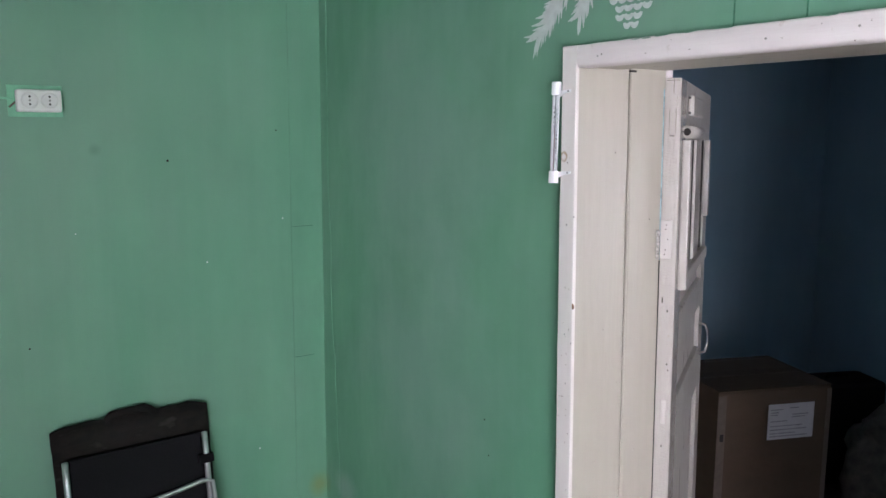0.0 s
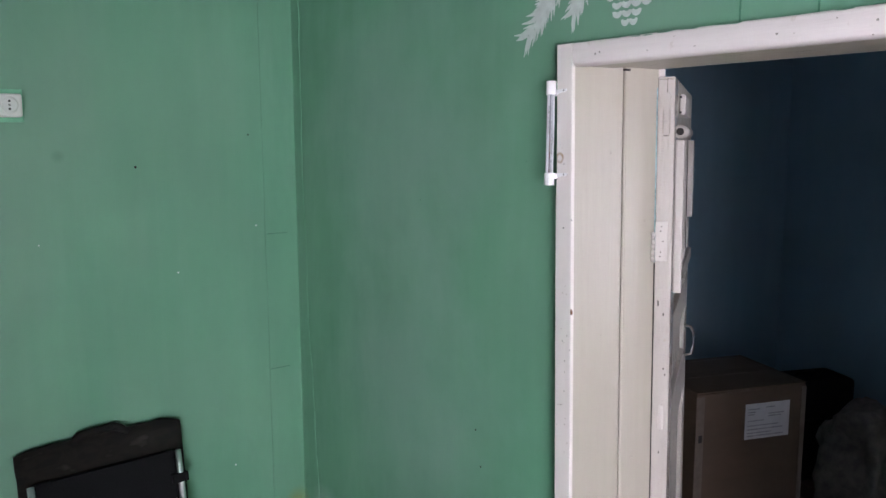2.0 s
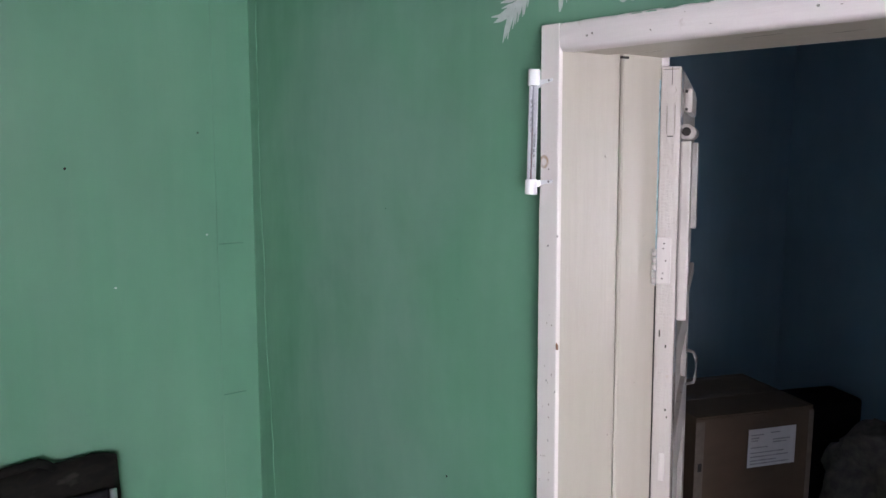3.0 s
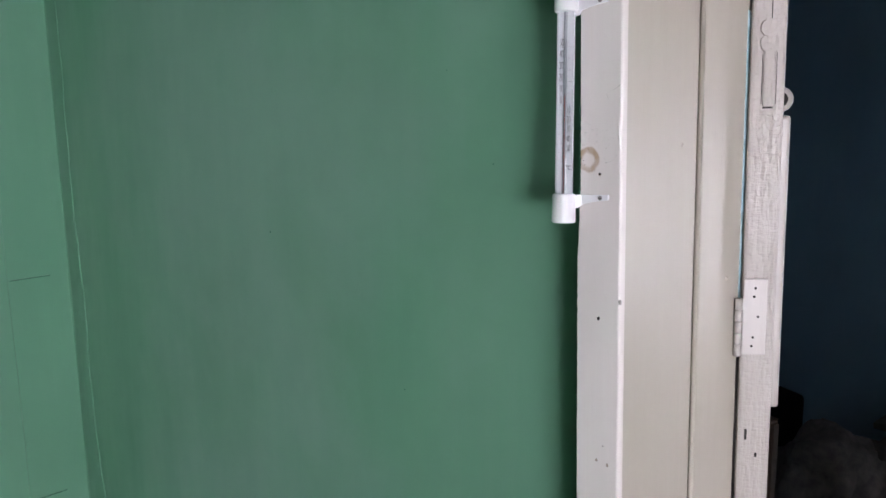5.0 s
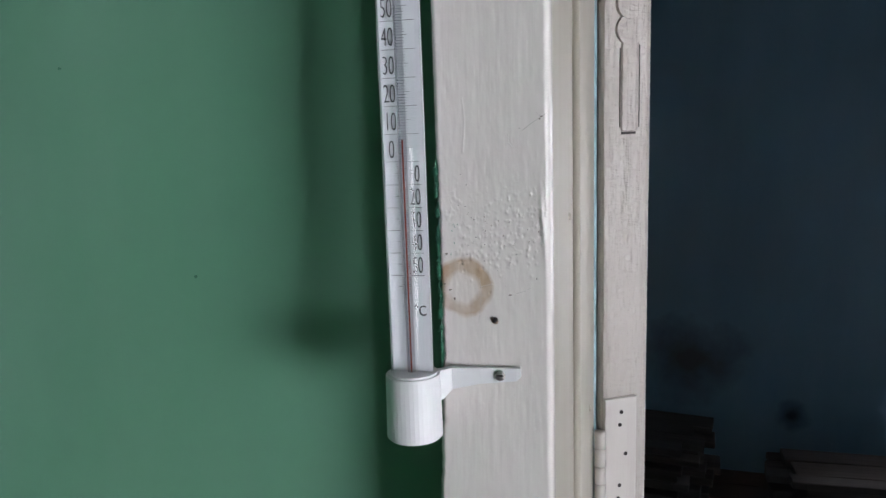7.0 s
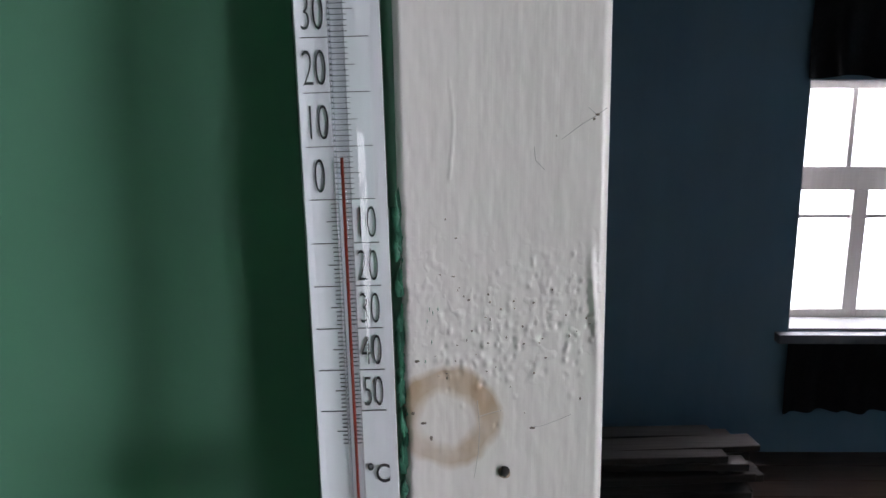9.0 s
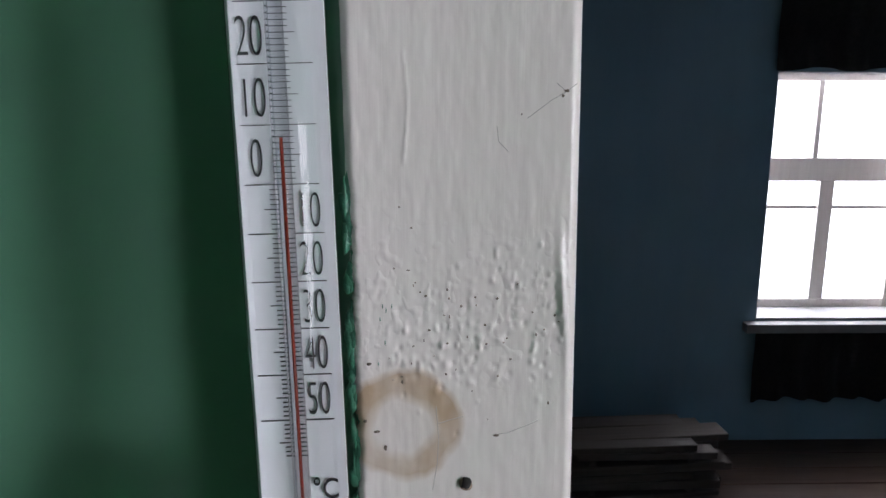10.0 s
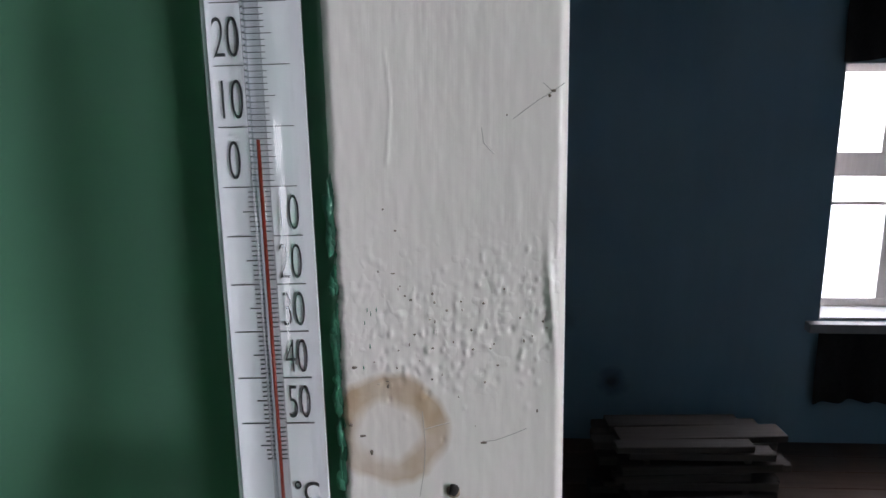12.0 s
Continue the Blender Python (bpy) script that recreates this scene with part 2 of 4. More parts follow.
def floor_paint():
    m = Mat("brown_floor_paint", 0.45)
    info = m.n.new("ShaderNodeObjectInfo")
    c = m.ramp(m.noise(m.scaled(40, 3, 40), 1.0, 4), [(0.3, (0.08, 0.042, 0.028)), (0.7, (0.13, 0.075, 0.05))])
    c = m.mix(m.math("MULTIPLY", info.outputs["Random"], 0.35), c, (0.10, 0.075, 0.062))
    m.colour(c)
    m.bump(m.noise(m.scaled(30, 4, 30), 1.0, 3), 0.3, 0.003)
    return m.mat


def clear(name, tint=(1, 1, 1), rough=0.02, ior=1.45):
    """Clear glass: see-through, with a gloss that grows towards the edge."""
    mat = bpy.data.materials.new(name)
    mat.use_nodes = True
    n, l = mat.node_tree.nodes, mat.node_tree.links
    n.remove(n["Principled BSDF"])
    mixer, see, gloss, fres = n.new("ShaderNodeMixShader"), n.new("ShaderNodeBsdfTransparent"), n.new("ShaderNodeBsdfGlossy"), n.new("ShaderNodeFresnel")
    see.inputs[0].default_value = (*tint, 1)
    gloss.inputs["Roughness"].default_value = rough
    fres.inputs["IOR"].default_value = ior
    l.new(fres.outputs[0], mixer.inputs[0]), l.new(see.outputs[0], mixer.inputs[1]), l.new(gloss.outputs[0], mixer.inputs[2])
    l.new(mixer.outputs[0], n["Material Output"].inputs[0])
    return mat


def solid_glass(name):
    """Window glass that bends light on its way in and out."""
    mat = bpy.data.materials.new(name)
    mat.use_nodes = True
    n, l = mat.node_tree.nodes, mat.node_tree.links
    n.remove(n["Principled BSDF"])
    g = n.new("ShaderNodeBsdfGlass")
    g.inputs["Color"].default_value, g.inputs["Roughness"].default_value, g.inputs["IOR"].default_value = (0.97, 0.98, 0.98, 1), 0.0, 1.45
    l.new(g.outputs[0], n["Material Output"].inputs[0])
    return mat


def glow(name, c, strength):
    mat = bpy.data.materials.new(name)
    mat.use_nodes = True
    n, l = mat.node_tree.nodes, mat.node_tree.links
    n.remove(n["Principled BSDF"])
    e = n.new("ShaderNodeEmission")
    e.inputs[0].default_value, e.inputs[1].default_value = (*c, 1), strength
    l.new(e.outputs[0], n["Material Output"].inputs[0])
    return mat


CARTON, BOARD, CAMO, FLOOR = cardboard(), boards(), camo(), floor_paint()
GLASS, PANE = clear("thermometer_glass", (0.96, 0.97, 0.97), 0.03, 1.75), solid_glass("window_glass")
SKYGLOW = glow("overcast_sky", (0.93, 0.96, 1.0), 43.5)
SKYGLOW_FAR = glow("overcast_sky_far", (0.90, 0.95, 1.0), 23.0)


# ---------------------------------------------------------------- building helpers
def link_mesh(name, bm, material, parent=None, label="", smooth=False):
    me = bpy.data.meshes.new(name)
    bm.normal_update()
    bm.to_mesh(me)
    bm.free()
    me.materials.append(material)
    if smooth:
        me.polygons.foreach_set("use_smooth", [True] * len(me.polygons))
    ob = new(name, me)
    if parent:
        ob.parent = parent
    if label:
        ob["label"] = label
    return ob


def part(name, bm, material, parent, label="", smooth=False):
    return link_mesh(name, bm, material, parent, label, smooth)


def thing(name, label, category, group="", kind=""):
    return tagged(new(name), label, category, group, kind)


def structure(name, bm, material, label, category, smooth=False):
    return tagged(link_mesh(name, bm, material, smooth=smooth), label, category, "", "structure")


def add_box(bm, x0, x1, y0, y1, z0, z1, bevel=0.0, m=None, seg=2):
    r = bmesh.ops.create_cube(bm, size=1.0)
    vs = r["verts"]
    bmesh.ops.transform(bm, verts=vs, matrix=Matrix.LocRotScale(((x0 + x1) / 2, (y0 + y1) / 2, (z0 + z1) / 2), None, (x1 - x0, y1 - y0, z1 - z0)))
    if bevel:
        es = list({e for v in vs for e in v.link_edges})
        out = bmesh.ops.bevel(bm, geom=es, offset=bevel, segments=seg, affect="EDGES", profile=0.6)
        vs = list({v for f in out["faces"] for v in f.verts} | {v for v in vs if v.is_valid})
    if m is not None:
        bmesh.ops.transform(bm, verts=[v for v in vs if v.is_valid], matrix=m)
    return vs


def box(x0, x1, y0, y1, z0, z1, bevel=0.0, m=None, seg=2):
    bm = bmesh.new()
    add_box(bm, x0, x1, y0, y1, z0, z1, bevel, m, seg)
    return bm


def add_rod(bm, a, b, r, seg=12, r2=None):
    a, b = Vector(a), Vector(b)
    d = b - a
    m = Matrix.Translation((a + b) / 2) @ d.to_track_quat("Z", "Y").to_matrix().to_4x4()
    bmesh.ops.create_cone(bm, cap_ends=True, segments=seg, radius1=r, radius2=r if r2 is None else r2, depth=d.length, matrix=m)


def rod(a, b, r, seg=12, r2=None):
    bm = bmesh.new()
    add_rod(bm, a, b, r, seg, r2)
    return bm


def wire(points, r, seg=8):
    """A bent round bar through the points."""
    bm = bmesh.new()
    rings = []
    pts = [Vector(p) for p in points]
    for i, p in enumerate(pts):
        d = (pts[min(i + 1, len(pts) - 1)] - pts[max(i - 1, 0)]).normalized()
        q = d.to_track_quat("Z", "Y")
        rings.append([bm.verts.new(p + q @ Vector((r * math.cos(k * math.tau / seg), r * math.sin(k * math.tau / seg), 0))) for k in range(seg)])
    for a, b in zip(rings, rings[1:]):
        for k in range(seg):
            bm.faces.new((a[k], a[(k + 1) % seg], b[(k + 1) % seg], b[k]))
    bm.faces.new(rings[0][::-1])
    bm.faces.new(rings[-1])
    return bm


def grid_face(origin, u, v, nu, nv, height):
    """A sheet of nu x nv cells from origin along u and v, raised along u x v by height(a, b), a and b from 0 to 1."""
    bm = bmesh.new()
    o, u, v = Vector(origin), Vector(u), Vector(v)
    n = u.cross(v).normalized()
    vs = [[bm.verts.new(o + u * (i / nu) + v * (j / nv) + n * height(i / nu, j / nv)) for j in range(nv + 1)] for i in range(nu + 1)]
    for i in range(nu):
        for j in range(nv):
            bm.faces.new((vs[i][j], vs[i + 1][j], vs[i + 1][j + 1], vs[i][j + 1]))
    return bm


LEAN, LEAN_Z = 0.017, 1.69


def lean(bm):
    """The old door frame stands a little out of plumb."""
    for v in bm.verts:
        v.co.y += LEAN * (v.co.z - LEAN_Z)
    return bm


# ---------------------------------------------------------------- rooms
GX, GY, H = 1.133, 2.33, 2.42          # green room: face of the door wall, face of the back wall, height
WX, WY = -1.5, -5.6                    # its far walls
BX0, BX1, BY0, BY1 = 1.36, 4.47, -2.7, 2.62   # blue room
DOOR_L, DOOR_R, DOOR_T = 1.165, 0.43, 1.85


def holed_wall(name, axis, face, depth, a0, a1, z1, holes, material, label):
    """A wall of boxes round its openings. axis: which way it runs; holes: (from, to, low, high)."""
    bm = bmesh.new()

    def put(p, q, lo, hi):
        if axis == "y":
            add_box(bm, min(face, face + depth), max(face, face + depth), p, q, lo, hi)
        else:
            add_box(bm, p, q, min(face, face + depth), max(face, face + depth), lo, hi)
    at = a0
    for p, q, lo, hi in sorted(holes):
        put(at, p, 0, z1)
        if lo > 0:
            put(p, q, 0, lo)
        put(p, q, hi, z1)
        at = q
    put(at, a1, 0, z1)
    return structure(name, bm, material, label, "wall")


WIN_G = (-5.2, -1.50)                   # window that lights the green room
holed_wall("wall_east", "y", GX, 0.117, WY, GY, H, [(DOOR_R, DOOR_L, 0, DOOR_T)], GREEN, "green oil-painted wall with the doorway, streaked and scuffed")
holed_wall("wall_far_west", "y", 1.25, 0.11, BY0, BY1, H, [(DOOR_R, DOOR_L, 0, DOOR_T)], BLUE, "dark blue painted wall behind the open door")
holed_wall("wall_north", "x", GY, 0.25, WX - 0.3, 1.25, H, [], GREEN, "green oil-painted back wall with faint brush streaks")
holed_wall("wall_south", "x", WY, -0.3, WX - 0.3, 1.25, H, [], GREEN, "green painted wall")
holed_wall("wall_west", "y", WX, -0.3, WY, GY, H, [(WIN_G[0], WIN_G[1], 0.62, 1.90)], GREEN, "green painted wall with a window")
WIN = (-1.13, -0.39, 0.60, 1.73)
holed_wall("wall_far_east", "y", BX1, 0.3, BY0, BY1, H, [(WIN[0], WIN[1], WIN[2], WIN[3])], BLUE, "dark blue painted wall with a bright window")
holed_wall("wall_far_north", "x", BY1, 0.25, 1.25, BX1 + 0.3, H, [], BLUE, "dark blue painted wall of the unlit room")
holed_wall("wall_far_south", "x", BY0, -0.3, 1.25, BX1 + 0.3, H, [], BLUE, "dark blue painted wall of the unlit room")
structure("ceiling", box(WX - 0.3, 1.25, WY - 0.3, GY + 0.25, H, H + 0.15), CEIL, "greyed whitewashed ceiling of the green room", "ceiling")
structure("ceiling_2", box(1.252, BX1 + 0.3, BY0 - 0.3, BY1 + 0.25, H, H + 0.15), CEIL, "greyed whitewashed ceiling of the blue room", "ceiling")
structure("ground", box(-60, 60, -60, 60, -0.9, -0.6), GROUND, "pale bare ground round the house", "ground")


def plank_floor(name, x0, x1, y0, y1, width, label):
    base = structure(name, box(x0, x1, y0, y1, -0.10, -0.032), FLOOR, label, "floor")
    mesh = None
    n = math.ceil((x1 - x0 + 0.05) / width)
    for k in range(n):
        if mesh is None:
            p = part("plank", box(0.002, width - 0.002, 0.002, y1 - y0 - 0.002, -0.03, 0, 0.003, seg=1), FLOOR, base)
            mesh = p.data
        else:
            p = new("plank", mesh)
            p.parent = base
        p.location = (x0 + k * width, y0, 0)


plank_floor("floor", WX, 1.25, WY, GY, 0.13, "brown painted board floor of the green room")
plank_floor("floor_2", 1.25, BX1, BY0, BY1, 0.14, "worn brown painted board floor of the blue room")


def window(name, axis, face, out, a0, a1, z0, z1, transom, bar, label, depth=0.06):
    """A wooden window with a mullion, a transom and glass, set back by depth in its reveal. out: which way outdoors lies."""
    w = thing(name, label, "window", "", "structure")

    def slab(nm, p, q, lo, hi, near, thick, mat, bevel=0.004):
        f0, f1 = sorted((face + out * near, face + out * (near + thick)))
        bm = box(f0, f1, p, q, lo, hi, bevel) if axis == "y" else box(p, q, f0, f1, lo, hi, bevel)
        return part(nm, bm, mat, w)
    mid = (a0 + a1) / 2
    t = 0.045
    slab("window_frame", a0, a0 + 0.035, z0, z1, depth, t, WHITE_Z)
    slab("window_frame", a1 - 0.035, a1, z0, z1, depth, t, WHITE_Z)
    slab("window_frame", a0 + 0.035, a1 - 0.035, z0, z0 + 0.05, depth, t, WHITE_Z)
    slab("window_frame", a0 + 0.035, a1 - 0.035, z1 - 0.04, z1, depth, t, WHITE_Z)
    slab("mullion", mid - 0.035, mid + 0.035, z0 + 0.05, transom[0], depth, t, WHITE_Z)
    slab("transom", a0 + 0.035, a1 - 0.035, transom[0], transom[1], depth, t, WHITE_Z)
    slab("mullion", mid + 0.06, mid + 0.085, transom[1], z1 - 0.04, depth, t, WHITE_Z)
    for p, q in ((a0 + 0.035, mid - 0.035), (mid + 0.035, a1 - 0.035)):
        slab("glazing_bar", p, q, bar - 0.009, bar + 0.009, depth + 0.01, 0.025, WHITE_Z, 0.002)
        slab("pane", p, q, z0 + 0.05, transom[0], depth + 0.02, 0.004, PANE, 0).visible_shadow = False
    slab("pane", a0 + 0.035, a1 - 0.035, transom[1], z1 - 0.04, depth + 0.02, 0.004, PANE, 0).visible_shadow = False
    # White linings added to the reveal to bounce daylight onto the frame bars.
    for p, q in ((a0, a0 + 0.006), (a1 - 0.006, a1)):
        slab("bounce_lining", p, q, z0, z1, 0.002, depth - 0.004, WHITE_Z, 0.001)
    slab("bounce_lining", a0 + 0.007, a1 - 0.007, z1 - 0.006, z1, 0.002, depth - 0.004, WHITE_Y, 0.001)
    slab("window_sill", a0 - 0.06, a1 + 0.06, z0 - 0.045, z0 - 0.002, -0.06, 0.058, SILL)
    slab("window_sill", a0 + 0.007, a1 - 0.007, z0 + 0.001, z0 + 0.012, 0.0, depth - 0.002, SILL)
    return w


window("window_1", "y", BX1, 1, WIN[0], WIN[1], WIN[2], WIN[3], (1.225, 1.335), 1.10, "white wooden window, its reveal lined white to bounce light, overexposed by daylight", 0.19)
window("window_2", "y", WX, -1, WIN_G[0], WIN_G[1], 0.62, 1.90, (1.5, 1.58), 1.2, "white wooden window that lights the green room")



def sky_card(name, m, w, h, mat):
    bm = bmesh.new()
    bmesh.ops.create_grid(bm, x_segments=1, y_segments=1, size=0.5, matrix=m @ Matrix.Diagonal((w, h, 1, 1)))
    structure(name, bm, mat, "plain overcast sky outside the window", "sky")


sky_card("backdrop_1", look((BX1 + 0.9, -0.78, 1.4), (0, -0.78, 1.4)), 3.2, 2.6, SKYGLOW_FAR)
sky_card("backdrop_2", look((WX - 0.9, -3.8, 1.3), (0, -3.8, 1.3)), 6.4, 3.0, SKYGLOW)

# ---------------------------------------------------------------- door frame
CX = 1.096                              # front of the casing
CL, CR = 1.1785, 1.1390                  # its left and right edge where the thermometer hangs
frame_thing = thing("door_1", "old white-painted wooden door frame with chipped enamel", "door frame", "", "structure")


def fbm(y, z, s, octaves=3):
    return noise.fractal(Vector((y * s, z * s * 0.25, 3.7)), 1.0, 2.0, octaves)


BUMPS = []
bump_rnd = random.Random(21)
while len(BUMPS) < 120:
    by, bz = 1.1415 + 0.029 * bump_rnd.random() ** 1.25, bump_rnd.gauss(0.0, 0.0068)
    BUMPS.append((by, 1.6695 + 0.32 * (1.156 - by) + bz, 0.00022 + 0.00034 * bump_rnd.random() ** 2, bump_rnd.choice((1, 1, 1.4, -0.9, -1.2)) * (0.00014 + 0.00034 * bump_rnd.random())))
BUMPS += [(1.1715 - 0.0012 * k, 1.6645 + 0.0008 * math.sin(3 * k), 0.0006, 0.00035) for k in range(9)]


def casing_height(a, b):
    y, z = CL + (CR - CL) * a, b
    h = 0.00018 * fbm(y, z, 90) + 0.00007 * fbm(y, z, 600)
    # blistered band of old paint
    band = math.exp(-((z - 1.675 - 0.25 * (1.158 - y)) / 0.0095) ** 2) * (0.55 + 0.45 * min(1.0, max(0.0, (1.172 - y) / 0.015)))
    blob = max(0.0, noise.noise(Vector((y * 950, z * 700, 1.0))) - 0.16) + 0.6 * max(0.0, noise.noise(Vector((y * 420, z * 380, 4.0))) - 0.25)
    h += band * blob * 0.00032
    if 1.64 < z < 1.70:
        for by, bz, br, bh in BUMPS:
            d = ((y - by) / br) ** 2 + ((z - bz) / (1.3 * br)) ** 2
            if d < 6:
                h += bh * math.exp(-d)
    # long runs of paint
    h += 0.00028 * math.exp(-((y - (1.1682 + 0.0004 * math.sin(z * 260))) / 0.00017) ** 2) * (1.6995 < z < 1.7175) * (0.5 + 0.5 * (1.7175 - z) / 0.018)
    h += 0.0007 * math.exp(-((y - (1.1414 + 0.0008 * math.sin(z * 120))) / 0.0007) ** 2) * math.exp(-((z - 1.675) / 0.011) ** 2)
    # rounded edges
    e = min(a, 1 - a)
    h -= 0.0014 * max(0.0, 1 - e / 0.045) ** 2
    return h



def board_with_face(x, x_back, y0, y1, zs, cells, height):
    """An upright board whose front is raised by height(a, z); its sides run back to x_back."""
    bm = bmesh.new()
    rows = []
    for z in zs:
        row = [bm.verts.new((x_back, y0, z))]
        bulge = 0.0
        if cells > 10:
            chip = min(1.0, max(0.12, (1.700 - z) / 0.014))
            bulge = 0.0028 * min(1.0, max(0.0, (1.63 - z) / 0.06)) - chip * (0.0011 * max(0.0, noise.noise(Vector((z * 240, 1, 2))) + 0.15) + 0.0006 * abs(noise.noise(Vector((z * 900, 4, 2)))))
        row += [bm.verts.new((x - height(k / cells, z), y0 + bulge * (1 - k / cells) ** (1 if z < 1.62 else 6) + (y1 - y0) * k / cells, z)) for k in range(cells + 1)]
        row.append(bm.verts.new((x + 0.008, y1, z)))
        rows.append(row)
    for a, b in zip(rows, rows[1:]):
        for k in range(len(a) - 1):
            bm.faces.new((a[k], a[k + 1], b[k + 1], b[k]))
    bm.faces.new(rows[-1])
    return bm


zs = [0.0, 0.3] + [0.6 + 0.02 * k for k in range(42)] + [1.44 + 0.003 * k for k in range(60)] + [1.62 + 0.0008 * k for k in range(30)] + [1.644 + 0.0004 * k for k in range(135)] + [1.698 + 0.0006 * k for k in range(54)] + [1.731 + 0.004 * k for k in range(31)] + [1.858, 1.862]
part("casing", lean(board_with_face(CX, GX + 0.01, CL, CR, zs, 132, casing_height)), CASING, frame_thing, "white casing board with a brown ring stain and blisters", True)
zs = [0.0, 0.5, 1.0, 1.5, 1.862]
part("casing", lean(board_with_face(CX, GX + 0.01, DOOR_R + 0.03, DOOR_R - 0.03, zs, 6, lambda a, z: -0.003 * max(0, 1 - min(a, 1 - a) / 0.2) ** 2)), WHITE_Z, frame_thing)


def head_board():
    bm = bmesh.new()
    n = 60
    rows = []
    for i in range(n + 1):
        y = CR + 0.001 + (DOOR_R + 0.03 - CR) * i / n
        w = 0.0016 * noise.noise(Vector((y * 9, 0, 0))) + 0.0008 * noise.noise(Vector((y * 40, 2, 0)))
        top, low = 1.862 + w, 1.8205 + 0.6 * w
        prof = [(GX + 0.01, top), (CX + 0.004, top), (CX + 0.0005, top - 0.004), (CX - 0.001, 0.5 * (top + low)), (CX + 0.0005, low + 0.005), (CX + 0.006, low), (CX + 0.03, low)]
        rows.append([bm.verts.new((x, y, z)) for x, z in prof])
    for a, b in zip(rows, rows[1:]):
        for k in range(len(a) - 1):
            bm.faces.new((a[k], b[k], b[k + 1], a[k + 1]))
    return bm


part("head_casing", head_board(), WHITE_Y, frame_thing, "", True)
# lining of the opening: jamb boards with a bead between them, and the soffit


def jamb(x0, x1, y0, splay, depth, z1, seed):
    """An upright lining board whose thick enamel dried in long uneven runs."""
    bm = bmesh.new()
    nx, nz = round((x1 - x0) / 0.0016), 130
    rows = []
    for j in range(nz + 1):
        z = z1 * (j / nz) ** 0.6
        row = [bm.verts.new((x0, y0 + depth, z))]
        for i in range(nx + 1):
            x = x0 + (x1 - x0) * i / nx
            e = min(x - x0, x1 - x)
            h = 0.00028 * noise.fractal(Vector((x * 26, z * 1.1, seed)), 1.0, 2.0, 2) + 0.00005 * noise.noise(Vector((x * 190, z * 9, seed))) + 0.00022 * noise.noise(Vector((x * 60, z * 26, seed + 4)))
            row.append(bm.verts.new((x, y0 + splay * (x - x0) - h + 0.003 * max(0.0, 1 - e / 0.005) ** 2, z)))
        row.append(bm.verts.new((x1, y0 + depth, z)))
        rows.append(row)
    for p, q in zip(rows, rows[1:]):
        for k in range(len(p) - 1):
            bm.faces.new((p[k], p[k + 1], q[k + 1], q[k]))
    bm.faces.new(rows[-1])
    return lean(bm)


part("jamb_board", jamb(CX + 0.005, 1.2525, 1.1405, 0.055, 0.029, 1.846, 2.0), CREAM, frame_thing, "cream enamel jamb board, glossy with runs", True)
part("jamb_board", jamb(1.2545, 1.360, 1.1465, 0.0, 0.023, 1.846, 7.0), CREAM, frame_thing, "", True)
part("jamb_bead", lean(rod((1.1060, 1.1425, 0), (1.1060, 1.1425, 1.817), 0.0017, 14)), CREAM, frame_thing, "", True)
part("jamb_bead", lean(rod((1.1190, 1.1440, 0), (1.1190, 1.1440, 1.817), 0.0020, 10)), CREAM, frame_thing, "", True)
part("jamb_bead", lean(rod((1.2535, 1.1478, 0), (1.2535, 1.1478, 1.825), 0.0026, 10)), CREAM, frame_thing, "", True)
part("jamb_board", box(CX + 0.008, 1.360, DOOR_R - 0.04, DOOR_R + 0.012, 0, 1.826, 0.003), CREAM, frame_thing)
part("soffit_board", box(CX + 0.03, 1.22, DOOR_R + 0.012, 1.157, 1.823, 1.86, 0.003), CREAM_Y, frame_thing)
part("soffit_board", box(1.222, 1.360, DOOR_R + 0.012, 1.157, 1.827, 1.86, 0.004), CREAM_Y, frame_thing)
part("gap", box(1.250, 1.266, 1.146, 1.1525, 1.8195, 1.8235), DARK, frame_thing, "dark gap over the jamb")
part("painted_edge", lean(box(CX + 0.0045, GX + 0.002, CL - 0.0005, CL + 0.0012, 0, 1.86)), GREEN, frame_thing, "edge of the casing painted over green")
part("casing", lean(box(1.3615, 1.385, 1.15, 1.25, 0, 1.87, 0.004)), WHITE_Z, frame_thing)
# Solid strip on the jamb; its near-black colour stands for the hinge gap's shade.
part("hinge_shade_strip", lean(box(1.3520, 1.3575, 1.1455, 1.1490, 0.0, 1.428)), DARK, frame_thing, "dark strip on the jamb that stands for the hinge gap's shade")
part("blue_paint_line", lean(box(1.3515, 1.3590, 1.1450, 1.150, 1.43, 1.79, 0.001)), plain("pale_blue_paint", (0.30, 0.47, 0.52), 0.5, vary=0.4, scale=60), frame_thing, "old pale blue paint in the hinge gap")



def casing_face(y, z):
    """Front of the casing at a place on it."""
    return CX - casing_height(min(0.97, max(0.03, (y - CL) / (CR - CL))), z)


# smears of wall paint, nail hole and cracks on the casing
rnd = random.Random(4)


def smear(y, z, w, h, material, name, seed, x=CX - 0.0006, t=0.0005):
    """A small irregular flake that lies on the casing."""
    r = random.Random(seed)
    bm = bmesh.new()
    n = 11
    rim = []
    for k in range(n):
        a = math.tau * k / n
        q = 0.6 + 0.5 * r.random()
        rim.append((y + w * q * math.cos(a), z + h * q * math.sin(a)))
    top = [bm.verts.new((x - t * 0.6, p, q)) for p, q in rim]
    low = [bm.verts.new((x + 0.0012, y + (p - y) * 1.08, z + (q - z) * 1.08)) for p, q in rim]
    mid = bm.verts.new((x - t, y, z))
    for k in range(n):
        bm.faces.new((top[k], mid, top[(k + 1) % n]))
        bm.faces.new((low[k], top[k], top[(k + 1) % n], low[(k + 1) % n]))
    return part(name, lean(bm), material, frame_thing, "", True)


